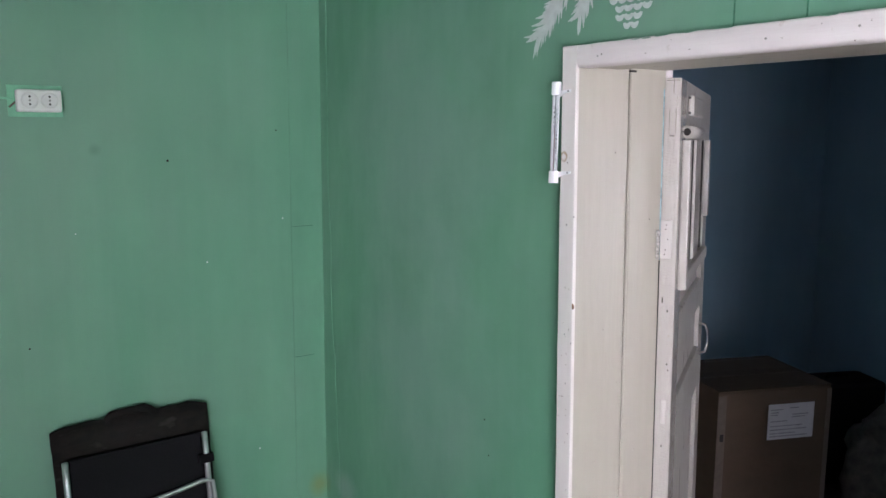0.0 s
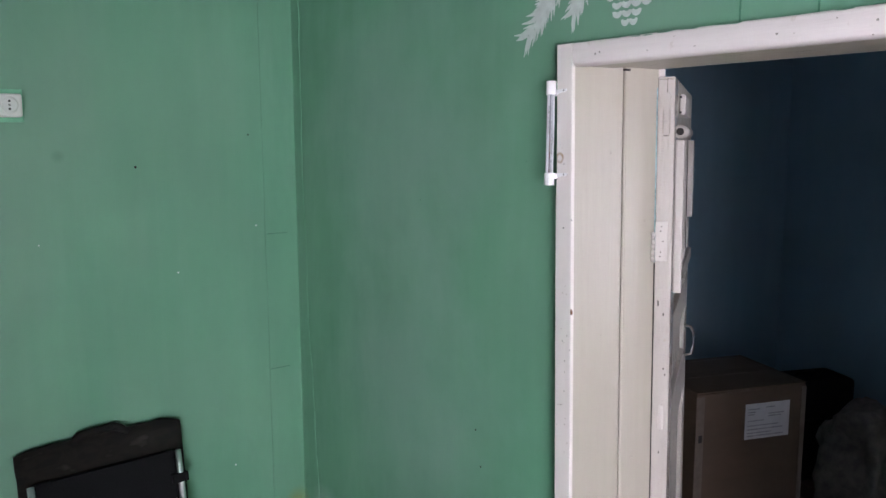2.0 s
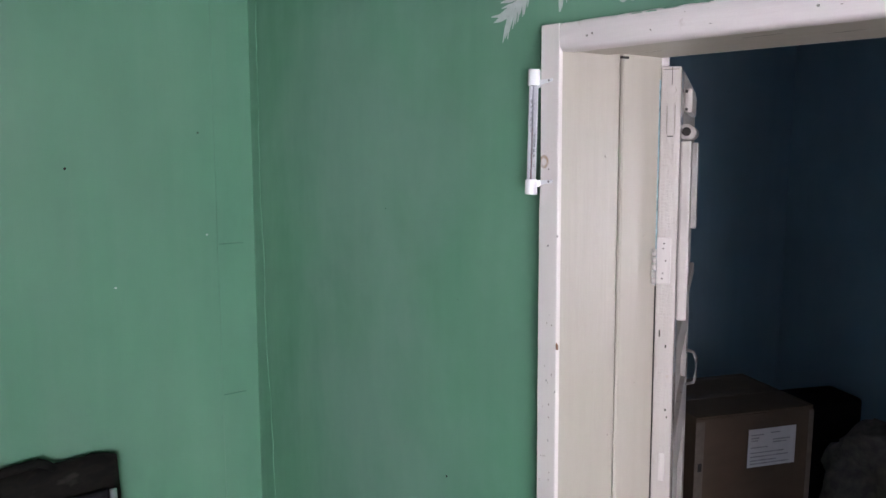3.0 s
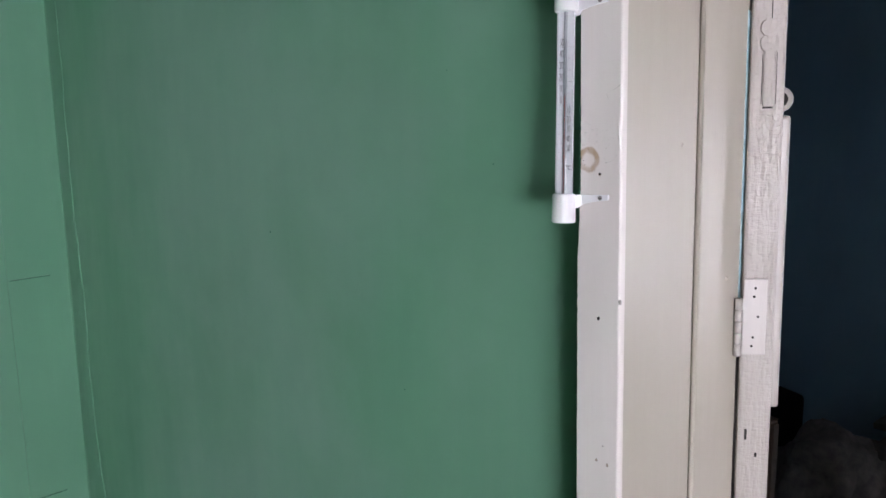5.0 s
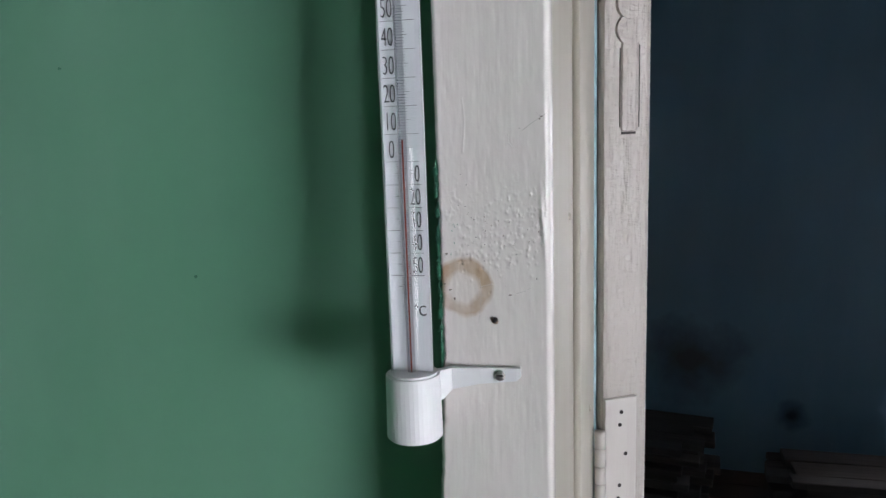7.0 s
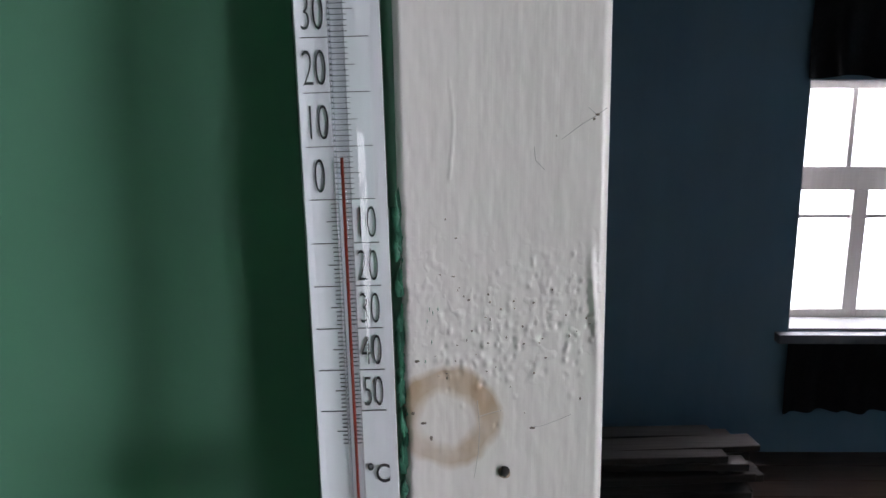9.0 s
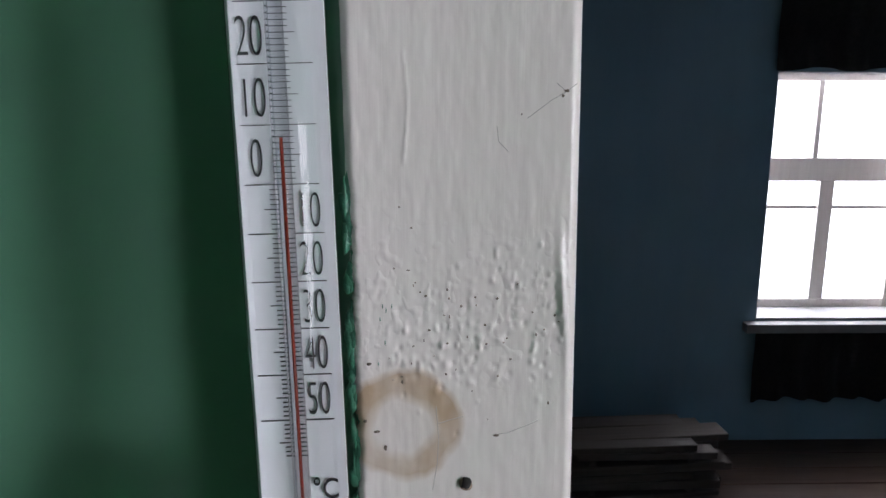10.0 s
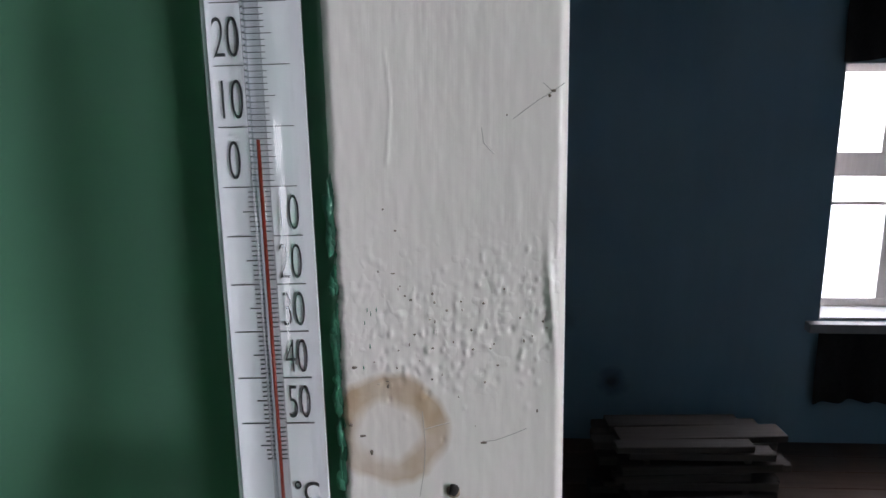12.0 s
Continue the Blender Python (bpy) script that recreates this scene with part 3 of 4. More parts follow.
for k in range(110):
    z = 1.615 + 0.080 * rnd.random() ** 0.9
    smear(CL + 0.0003 - 0.0024 * rnd.random() ** 2.5, z, 0.0003 + 0.0009 * rnd.random(), 0.0007 + 0.003 * rnd.random(), GREENCHIP, "paint_smear", k, CX + 0.0012)
for k, (y, z) in enumerate([(1.1728, 1.6745), (1.1722, 1.6738), (1.1733, 1.6722), (1.1725, 1.668), (1.1738, 1.664), (1.1712, 1.6745)]):
    smear(y, z, 0.00011, 0.0005, GREENCHIP, "paint_smear", 100 + k, casing_face(y, z) - 0.00003, 0.0001)
smear(1.1588, 1.6408, 0.0014, 0.0013, plain("rust_rim", (0.26, 0.19, 0.14), 0.8), "nail_rim", 777, CX - 0.0003, 0.0003)
smear(1.1586, 1.6410, 0.0011, 0.0011, DARK, "nail_hole", 778, CX - 0.0006, 0.0003)
for k in range(9):
    y = 0.52 + 0.6 * rnd.random()
    smear(y, 1.8615 - 0.002 * rnd.random(), 0.006 + 0.012 * rnd.random(), 0.0006 + 0.0007 * rnd.random(), GREEN, "paint_smear", 800 + k, CX + 0.0004)
for k in range(14):
    y, z = 0.5 + 0.62 * rnd.random(), 1.82 + 0.036 * rnd.random()
    smear(y, z, 0.0009 + 0.0012 * rnd.random(), 0.0004 + 0.0006 * rnd.random(), GRIME, "paint_chip", 830 + k, CX - 0.0006, 0.0003)
for k in range(26):
    y, z = CR + 0.003 + 0.033 * rnd.random(), 0.8 + 0.62 * rnd.random()
    smear(y, z, 0.0006 + 0.0008 * rnd.random(), 0.001 + 0.002 * rnd.random(), GRIME, "paint_chip", 860 + k, CX - 0.0002, 0.0003)
for k in range(38):
    y = CR + 0.003 + 0.030 * rnd.random()
    z = 1.6695 + 0.32 * (1.156 - y) + 0.007 * rnd.gauss(0, 1)
    smear(y, z, 0.00012 + 0.0002 * rnd.random(), 0.00012 + 0.00025 * rnd.random(), CHIP if k % 3 else GRIME, "paint_chip", 900 + k, casing_face(y, z) - 0.00003, 0.0001)
for k, (y, z, w, h) in enumerate([(1.1765, 1.6532, 0.0005, 0.0004), (1.1745, 1.6512, 0.0007, 0.0003), (1.1730, 1.6480, 0.0003, 0.0007), (1.1695, 1.692, 0.0002, 0.0002), (1.1682, 1.681, 0.0005, 0.00015), (1.1437, 1.6565, 0.0002, 0.0004), (1.1755, 1.6640, 0.0006, 0.0003)]):
    smear(y, z, w, h, CHIP, "paint_chip", 200 + k, casing_face(y, z) - 0.00003, 0.0001)
CRACK = plain("crack_grey", (0.38, 0.35, 0.32), 0.8)
CRACKS = [[(1.1638, 1.656), (1.1634, 1.650), (1.1637, 1.645), (1.1646, 1.6395)],
          [(1.1536, 1.6504), (1.1510, 1.6508), (1.1480, 1.6520), (1.1455, 1.6532)],
          [(1.1398, 1.7125), (1.1416, 1.7112), (1.1432, 1.7126)], [(1.1416, 1.7112), (1.1440, 1.7098), (1.1480, 1.7068)],
          [(1.1530, 1.7055), (1.1527, 1.7030), (1.1510, 1.7012)],
          [(1.1636, 1.6526), (1.1610, 1.6534), (1.1590, 1.6540)]]
for pts in CRACKS:
    fine = []
    for (y0, z0), (y1, z1) in zip(pts, pts[1:]):
        fine += [(y0 + (y1 - y0) * k / 6, z0 + (z1 - z0) * k / 6) for k in range(6)]
    fine.append(pts[-1])
    part("paint_crack", lean(wire([(casing_face(y, z) - 0.00002, y, z) for y, z in fine], 0.00007, 5)), CRACK, frame_thing)
for k, (y, z, w, h) in enumerate([(1.1530, 1.6503, 0.0006, 0.0003), (1.1415, 1.7113, 0.0005, 0.0003), (1.1421, 1.7105, 0.0003, 0.0003), (1.1675, 1.6884, 0.0003, 0.0002), (1.1662, 1.6771, 0.0002, 0.0002), (1.1653, 1.6764, 0.0003, 0.0002), (1.1489, 1.7075, 0.00015, 0.0002)]):
    smear(y, z, w, h, CHIP, "paint_chip", 240 + k, casing_face(y, z) - 0.00003, 0.0001)
for k, (y, z) in enumerate([(1.159, 1.520), (1.139, 1.537), (1.160, 1.30), (1.141, 1.285), (1.155, 1.20)]):
    smear(y, z, 0.0014, 0.0022, DARK if k < 1 else IRON, "paint_chip", 300 + k, CX - 0.0002, 0.0003)
smear(1.1385, 1.36, 0.0035, 0.006, plain("bare_wood", (0.22, 0.11, 0.06), 0.8), "paint_chip", 330, CX + 0.0005)
for y, z in ((1.085, 1.838), (1.075, 1.8405), (0.74, 1.838), (0.60, 1.842)):
    part("nail_head", rod((CX - 0.0018, y, z), (CX + 0.003, y, z), 0.0017, 10), IRON, frame_thing)

# ---------------------------------------------------------------- door leaf, opened into the blue room
HINGE = (1.366, 1.1085)
leaf_m = pose(HINGE[0], HINGE[1], 1.5, -0.97) @ pose(0, 0, -1.5, 0, 0, 33)
TH, LW, LH = 0.034, 0.71, 1.812
door = tagged(new("door_leaf"), "old white panelled wooden door standing open, chipped enamel", "door")
door.matrix_world = leaf_m


def dpart(name, bm, material=LEAFFACE, label="", smooth=False, parent=None):
    if parent is None:
        return part(name, bm, material, door, label, smooth)
    return part(name, bm, material, parent, label, smooth)


# local: x along the leaf from the hinge edge, y from the seen face (0) to the back, z up
dpart("stile", box(0, 0.10, 0, TH, 0.02, LH, 0.0035), WRINKLE)
dpart("stile", box(LW - 0.10, LW, 0, TH, 0.02, LH, 0.003))
for z0, z1 in ((0.02, 0.22), (0.98, 1.10), (1.22, 1.30), (1.68, LH)):
    dpart("rail", box(0.10, LW - 0.10, 0, TH, z0, z1, 0.003))
for z0, z1 in ((0.22, 0.98), (1.10, 1.22), (1.30, 1.68)):
    dpart("panel", box(0.10, LW - 0.10, 0.012, TH - 0.008, z0, z1, 0.0))
dpart("batten", box(0.045, 0.075, -0.018, 0, 1.36, 1.685, 0.004), label="raised batten nailed on the door")
dpart("batten", box(0.26, 0.33, -0.010, 0, 1.40, 1.685, 0.004))
dpart("gap", box(0.252, 0.258, -0.003, 0.001, 1.40, 1.685), DARK)
dpart("gap", box(0.50, 0.508, -0.003, 0.001, 1.40, 1.685), DARK)
dpart("batten", box(0.55, 0.58, -0.016, 0, 1.48, 1.685, 0.004))
dpart("batten", box(0.075, 0.62, -0.012, 0, 1.36, 1.39, 0.004))
bolt = dpart("door_bolt", rod((0.055, -0.008, 1.702), (0.34, -0.008, 1.702), 0.0135, 18), LEAFFACE, "painted-over round bolt", True)
dpart("bolt_mouth", rod((0.0545, -0.008, 1.702), (0.057, -0.008, 1.702), 0.008, 14), DARK, "", False, bolt)
dpart("bolt_plate", box(0.13, 0.36, -0.014, 0, 1.738, 1.783, 0.006), LEAFFACE, "painted block on the door")
dpart("bolt_plate_gap", box(0.1285, 0.131, -0.006, -0.001, 1.742, 1.747), DARK)
dpart("bolt_plate_gap", box(0.1285, 0.131, -0.006, -0.001, 1.775, 1.780), DARK)
dpart("door_handle", wire([(0.60, 0, 1.170), (0.60, -0.018, 1.166), (0.60, -0.025, 1.150), (0.60, -0.025, 1.105), (0.60, -0.020, 1.088), (0.60, 0, 1.082)], 0.0038), IRON, "bent iron pull handle", True)
# hinge edge: mortise filler, hinge plate
dpart("mortise_strip", box(-0.0022, 0.004, 0.0095, 0.0225, 1.694, 1.775, 0.0035), WRINKLE, "painted mortise strip")
dpart("mortise_bulb", rod((-0.0020, 0.0165, 1.757), (0.003, 0.0165, 1.757), 0.0095, 18, 0.0100), WRINKLE)
dpart("mortise_bulb", rod((-0.0026, 0.0170, 1.772), (0.003, 0.0170, 1.772), 0.0088, 18, 0.0095), WRINKLE)
dpart("gap", box(-0.0006, 0.002, 0.0115, 0.0215, 1.6925, 1.694), DARK)
for z0, z1, yy in ((1.697, 1.748, 0.0091), (1.697, 1.746, 0.0229)):
    dpart("gap", box(-0.0005, 0.002, yy - 0.0002, yy + 0.0002, z0, z1), DARK)
for yy, z, h in ((0.0255, 1.345, 0.006), (0.0145, 1.322, 0.0025), (0.012, 1.205, 0.002), (0.009, 1.192, 0.0015), (0.018, 1.02, 0.002)):
    dpart("paint_chip", box(-0.0006, 0.001, yy - 0.0012, yy + 0.0012, z - h, z + h), DARK)
dpart("top_crack", box(-0.0006, 0.001, 0.0150, 0.0158, 1.776, LH - 0.001), DARK)
dpart("top_crack", box(-0.0006, 0.001, 0.004, 0.030, LH - 0.0055, LH - 0.0046), DARK)
dpart("mortise_strip", box(-0.0015, 0.004, 0.010, 0.022, 1.07, 1.125, 0.0035), LEAF)
hinge = dpart("hinge", box(-0.0028, 0.001, 0.0095, 0.0335, 1.435, 1.517, 0.0012), LEAF, "painted steel hinge")
for z, y in ((1.507, 0.0215), (1.498, 0.0225), (1.4765, 0.018), (1.454, 0.0225), (1.4445, 0.0235)):
    dpart("screw_hole", rod((-0.0032, y, z), (-0.001, y, z), 0.0014, 10), DARK, "", False, hinge)
for k in range(5):
    dpart("hinge_knuckle", rod((-0.0038, 0.0378, 1.434 + 0.0126 * k), (-0.0038, 0.0378, 1.4455 + 0.0126 * k), 0.0040, 12), LEAF, "", True, hinge)

# ---------------------------------------------------------------- thermometer
TOP, LOW = Vector((1.0908, 1.1893, 1.772)), Vector((1.0845, 1.1848, 1.622))
axis = (TOP - LOW).normalized()
side = Vector((0, 1, 0))
side = (side - axis * side.dot(axis)).normalized()       # towards the wall's far corner
front = axis.cross(side).normalized()
if front.x > 0:
    front = -front
ROOT = LOW + axis * ((1.6969 - LOW.z) / axis.z)          # the zero mark
tm = Matrix((Vector((*(-side), 0)), Vector((*(-front), 0)), Vector((*axis, 0)), (0, 0, 0, 1))).transposed()
tm.translation = ROOT
therm = tagged(new("wall_thermometer"), "glass spirit thermometer in white plastic clips on the casing", "thermometer")
therm.matrix_world = tm
# local: x to the reader's right, y away from the reader, z up; zero mark at z = 0
R = 0.0075
ZB, ZT = -0.0763, 0.0757


def tpart(name, bm, material, label="", smooth=False):
    return part(name, bm, material, therm, label, smooth)


bm = bmesh.new()
bmesh.ops.create_cone(bm, cap_ends=False, segments=48, radius1=R, radius2=R, depth=ZT - ZB, matrix=Matrix.Translation((0, 0, (ZT + ZB) / 2)))
tube = tpart("glass_tube", bm, GLASS, "clear glass tube", True)
tube.visible_shadow = False
tpart("scale_plate", box(-0.0073, 0.0073, 0.0004, 0.0012, ZB, ZT, 0.0002), SCALE_W, "milk-white scale plate")
# Unseen half-round backing, added so that the tube casts a wider shadow.
bm = bmesh.new()
arc = [radians(a) for a in range(0, 181, 12)]
low_arc = [bm.verts.new((0.0070 * math.cos(a), 0.0013 + 0.0058 * math.sin(a), ZB)) for a in arc]
top_arc = [bm.verts.new((v.co.x, v.co.y, ZT)) for v in low_arc]
for k in range(len(arc) - 1):
    bm.faces.new((low_arc[k], low_arc[k + 1], top_arc[k + 1], top_arc[k]))
bm.faces.new(low_arc)
bm.faces.new(top_arc[::-1])
tpart("shadow_backing", bm, SCALE_W, "half-round white backing added to widen the tube's shadow", True)
capillary = tpart("capillary", rod((-0.0002, -0.0006, ZB), (-0.0002, -0.0006, ZT), 0.0014, 20), clear("capillary_glass", (0.74, 0.76, 0.78), 0.08, 1.4), "clear capillary", True)
capillary.visible_shadow = False
tpart("spirit_column", rod((-0.0002, -0.0006, ZB), (-0.0002, -0.0006, 0.0073), 0.00029, 10), RED, "red spirit column", True)
UP, DN = 0.00925, 0.0078
level = lambda d: d / 10 * (UP if d >= 0 else DN)
PY = 0.0002
for d in range(-50, 51, 10):
    z = level(d)
    if d >= 0:
        tpart("scale_mark", box(-0.0064, 0.0052, PY - 0.0001, PY + 0.0003, z - 0.00006, z + 0.00006), INK)
    else:
        tpart("scale_mark", box(-0.0064, -0.0014, PY - 0.0001, PY + 0.0003, z - 0.00006, z + 0.00006), INK)
        tpart("scale_mark", box(0.0010, 0.0056, PY - 0.0001, PY + 0.0003, z - 0.00006, z + 0.00006), INK)
ticks = bmesh.new()
for d in range(-58, 56):
    if d % 10 == 0:
        continue
    z = level(d)
    if d > 0:
        add_box(ticks, -0.0018, 0.0027 if d % 5 == 0 else 0.0016, PY - 0.0001, PY + 0.0003, z - 0.00005, z + 0.00005)
    else:
        add_box(ticks, -0.0036 if d % 5 == 0 else -0.0026, -0.0012, PY - 0.0001, PY + 0.0003, z - 0.00006, z + 0.00006)
        add_box(ticks, -0.0002, 0.0007, PY - 0.0001, PY + 0.0003, z - 0.00006, z + 0.00006)
tagged(tpart("fine_marks", ticks, INK), kind="stuff")


def lettering(name, text, height, squeeze, at, m, material, parent, align="LEFT"):
    cu = bpy.data.curves.new(name, "FONT")
    cu.body, cu.size, cu.align_x, cu.extrude = text, height / 0.70, align, 0.00015
    cu.offset = -0.00017 if height > 0.005 else 0.0
    tmp = bpy.data.objects.new(name, cu)
    scene.collection.objects.link(tmp)
    bpy.context.view_layer.update()
    me = bpy.data.meshes.new_from_object(tmp.evaluated_get(bpy.context.evaluated_depsgraph_get()))
    bpy.data.objects.remove(tmp)
    me.materials.append(material)
    ob = new(name, me)
    ob.parent = parent
    ob.matrix_local = m @ Matrix.Translation(at) @ Matrix.Diagonal((squeeze, 1, 1, 1))
    return ob


upright = pose(0, 0, 0, 90, 0, 0)
for d in range(0, 60, 10):
    lettering("numeral", str(d), 0.0062, 0.50, (-0.0065 if d else -0.0054, level(d) + 0.0012, -PY), upright, INK, therm)
for d in range(10, 60, 10):
    lettering("numeral", str(d), 0.0058, 0.48, (0.0014, level(-d) + 0.0009, -PY), upright, INK, therm)
lettering("unit_sign", "\u00b0C", 0.0036, 0.8, (0.0014, level(-50) - 0.0140, -PY), upright, INK, therm)


def clip(z0, z1, arm_z, back):
    """A plastic end cap with its tapering arm, that is screwed to the casing."""
    bm = bmesh.new()
    bmesh.ops.create_cone(bm, cap_ends=True, segments=40, radius1=0.0099, radius2=0.0095, depth=z1 - z0, matrix=Matrix.Translation((0, 0, (z0 + z1) / 2)))
    rim = [e for e in bm.edges if len(e.link_faces) == 2 and any(len(f.verts) > 10 for f in e.link_faces)]
    bmesh.ops.bevel(bm, geom=rim, offset=0.0008, segments=2, affect="EDGES")
    cap = tpart("cap", bm, PLASTIC, "white plastic end cap", False)
    b2 = bmesh.new()
    rows = []
    for x, h, t, y in ((0.006, 0.0115, 0.004, 0.0035), (0.0095, 0.0105, 0.003, 0.0045), (0.012, 0.0078, 0.0022, 0.0055), (0.022, 0.0058, 0.0018, 0.0062), (0.0350, 0.0046, 0.0016, 0.0062), (0.0363, 0.0034, 0.0012, 0.0062)):
        y = min(y, back) if back < 0.006 else y + (back - 0.0062) * min(1.0, (x - 0.006) / 0.006)
        c = arm_z + 0.0052 - h / 2 + 0.00004 * (x - 0.006) * 1000 * 0.6
        rows.append([b2.verts.new((x, y - t / 2, c - h / 2)), b2.verts.new((x, y - t / 2, c + h / 2)), b2.verts.new((x, y + t / 2 + 0.001, c + h / 2)), b2.verts.new((x, y + t / 2 + 0.001, c - h / 2))])
    for a, b in zip(rows, rows[1:]):
        for k in range(4):
            b2.faces.new((a[k], a[(k + 1) % 4], b[(k + 1) % 4], b[k]))
    b2.faces.new(rows[-1])
    b2.faces.new(rows[0][::-1])
    bmesh.ops.recalc_face_normals(b2, faces=b2.faces)
    arm = tpart("bracket_arm", b2, PLASTIC, "tapered plastic arm")
    b3 = bmesh.new()
    add_rod(b3, (0.0292, back - 0.0013, arm_z + 0.0032), (0.0292, back + 0.0004, arm_z + 0.0032), 0.0019, 16)
    s = part("screw", b3, SCREW, arm, "", True)
    part("screw_slot", box(0.0280, 0.0304, back - 0.0016, back - 0.0010, arm_z + 0.0029, arm_z + 0.0035), DARK, arm)


clip(-0.0967, -0.0729, -0.0790, 0.0098)
clip(0.0741, 0.0991, 0.0770, 0.0042)

# ---------------------------------------------------------------- green room: things
# strip of painted paper that rounds the corner
bm = bmesh.new()
rows = []
for k in range(90):
    z = 0.02 + (H - 0.04) * k / 89
    w = 0.004 * noise.noise(Vector((z * 4, 0, 5))) + 0.002 * noise.noise(Vector((z * 15, 3, 5)))
    b = 0.010 * noise.noise(Vector((z * 2.2, 9, 1)))
    f = min(1.0, max(0.0, (1.40 - z) / 0.8))
    rows.append([bm.verts.new(p) for p in ((1.023 + 0.3 * w, GY + 0.002, z), (1.0235 + 0.3 * w, GY - 0.0016, z), (1.05, GY - 0.0018, z), (1.09 + b, GY - 0.0020, z), (1.108 + 0.5 * w, GY - 0.0022, z), (1.1285 + 0.3 * w, GY - 0.0026, z), (GX - 0.0026, GY - 0.0052, z), (GX - 0.0024 - 0.001 * f, GY - 0.026 + 2 * w - 0.015 * f, z), (GX - 0.0014, GY - 0.045 + 3 * w - 0.045 * f, z), (GX + 0.002, GY - 0.0455 + 3 * w - 0.045 * f, z))])
for a, b in zip(rows, rows[1:]):
    for k in range(len(a) - 1):
        bm.faces.new((a[k], a[k + 1], b[k + 1], b[k]))
structure("trim", bm, GREEN, "green painted paper strip pasted over the corner", "wallpaper")
for z, x0, x1 in ((1.402, 1.025, 1.095), (0.98, 1.025, 1.09)):
    structure("trim_seam", box(x0, x1, GY - 0.0036, GY - 0.001, z - 0.0012, z + 0.0012), GREENCHIP, "seam of the painted paper strip", "seam")
for y in (0.825, 0.70):
    structure("trim_joint", box(GX - 0.0012, GX + 0.002, y - 0.0012, y + 0.0012, 1.866, H), GREENCHIP, "painted joint between wall boards", "joint")

# double socket on a painted board
sock = thing("double_socket", "white surface-mounted double socket on a green-painted board", "socket")
part("backing_board", box(0.2585, 0.388, GY - 0.007, GY - 0.0005, 1.731, 1.812, 0.002), PLATE_GREEN, sock, "bright green backing board")
part("socket_body", box(0.276, 0.382, GY - 0.036, GY - 0.007, 1.743, 1.800, 0.008, seg=3), SOCKET, sock)
for cx in (0.3065, 0.3525):
    bm = bmesh.new()
    add_rod(bm, (cx, GY - 0.039, 1.7725), (cx, GY - 0.034, 1.7725), 0.0205, 32)
    ring = part("outlet", bm, SOCKET, sock, "", True)
    # Raised disc in darker ivory; the outlet recess's shade is put into its colour.
    part("well_shade_disc", rod((cx, GY - 0.0396, 1.7725), (cx, GY - 0.038, 1.7725), 0.0165, 28), plain("ivory_shadow", (0.66, 0.65, 0.63), 0.5, vary=0.03), ring)
    for dz in (-0.0095, 0.0095):
        part("contact_hole", rod((cx, GY - 0.0402, 1.7725 + dz), (cx, GY - 0.039, 1.7725 + dz), 0.0028, 12), DARK, ring)
    part("centre_screw", rod((cx, GY - 0.0406, 1.7725), (cx, GY - 0.039, 1.7725), 0.003, 12), SCREW, ring)
part("cable", wire([(-0.6, GY - 0.006, 1.775), (0.1, GY - 0.006, 1.776), (0.24, GY - 0.008, 1.778), (0.28, GY - 0.016, 1.776)], 0.0028), PLATE_GREEN, sock, "painted-over cable", True)
part("cable_end", wire([(0.262, GY - 0.010, 1.755), (0.272, GY - 0.014, 1.765), (0.28, GY - 0.02, 1.77)], 0.0025), TAPE, sock)

# folded camping chair, leaning on the back wall
chair = tagged(new("folded_camping_chair"), "folded camping chair, black seat, camouflage cloth edge, steel tubes", "camping chair")
chair.matrix_world = pose(0.522, GY - 0.075, 0.443, -6, -1.2, 0)


def soft_slab(w, h, d, nx, nz, sag):
    """A padded cloth panel: thicker in the middle, with wavy edges."""
    bm = bmesh.new()
    grids = []
    for sgn in (-1, 1):
        g = [[bm.verts.new((w * (i / nx - 0.5) * (1 + 0.02 * noise.noise(Vector((0, j * 0.7, sgn)))), sgn * d * (0.35 + 0.65 * (1 - abs(2 * i / nx - 1) ** 4) * (1 - abs(2 * j / nz - 1) ** 6)) + 0.006 * noise.noise(Vector((i * 0.8, j * 0.8, 2))), h * (j / nz - 0.5) + sag * noise.noise(Vector((i * 0.45, 0, 7))) * (j / nz) - 0.012 * abs(2 * i / nx - 1) ** 9 * (j / nz) ** 6)) for j in range(nz + 1)] for i in range(nx + 1)]
        grids.append(g)
        for i in range(nx):
            for j in range(nz):
                q = (g[i][j], g[i + 1][j], g[i + 1][j + 1], g[i][j + 1])
                bm.faces.new(q if sgn < 0 else q[::-1])
    a, b = grids
    rim = [(i, 0) for i in range(nx)] + [(nx, j) for j in range(nz)] + [(i, nz) for i in range(nx, 0, -1)] + [(0, j) for j in range(nz, 0, -1)]
    for k in range(len(rim)):
        p, q = rim[k], rim[(k + 1) % len(rim)]
        bm.faces.new((a[q[0]][q[1]], a[p[0]][p[1]], b[p[0]][p[1]], b[q[0]][q[1]]))
    return bm


part("backrest", soft_slab(0.425, 0.92, 0.022, 24, 26, 0.005), CAMO, chair, "dark camouflage cloth cover", True)
part("seat", box(-0.178, 0.178, -0.040, -0.022, -0.44, 0.375, 0.006), BLACK, chair, "black nylon seat panel")
hm = [(-0.072, 0.0, 0.447), (-0.054, 0.0, 0.466), (-0.015, 0.0, 0.468), (0.036, 0.0, 0.470), (0.05, 0.0, 0.462), (0.068, 0.0, 0.446)]
part("carry_handle", wire(hm, 0.012, 10), CAMO, chair, "cloth carrying handle", True)
for x in (-0.19, 0.185):
    part("tube", wire([(x, -0.050, -0.45), (x, -0.050, 0.30), (x, -0.048, 0.375)], 0.0085, 14), STEEL, chair, "bare steel tube", True)
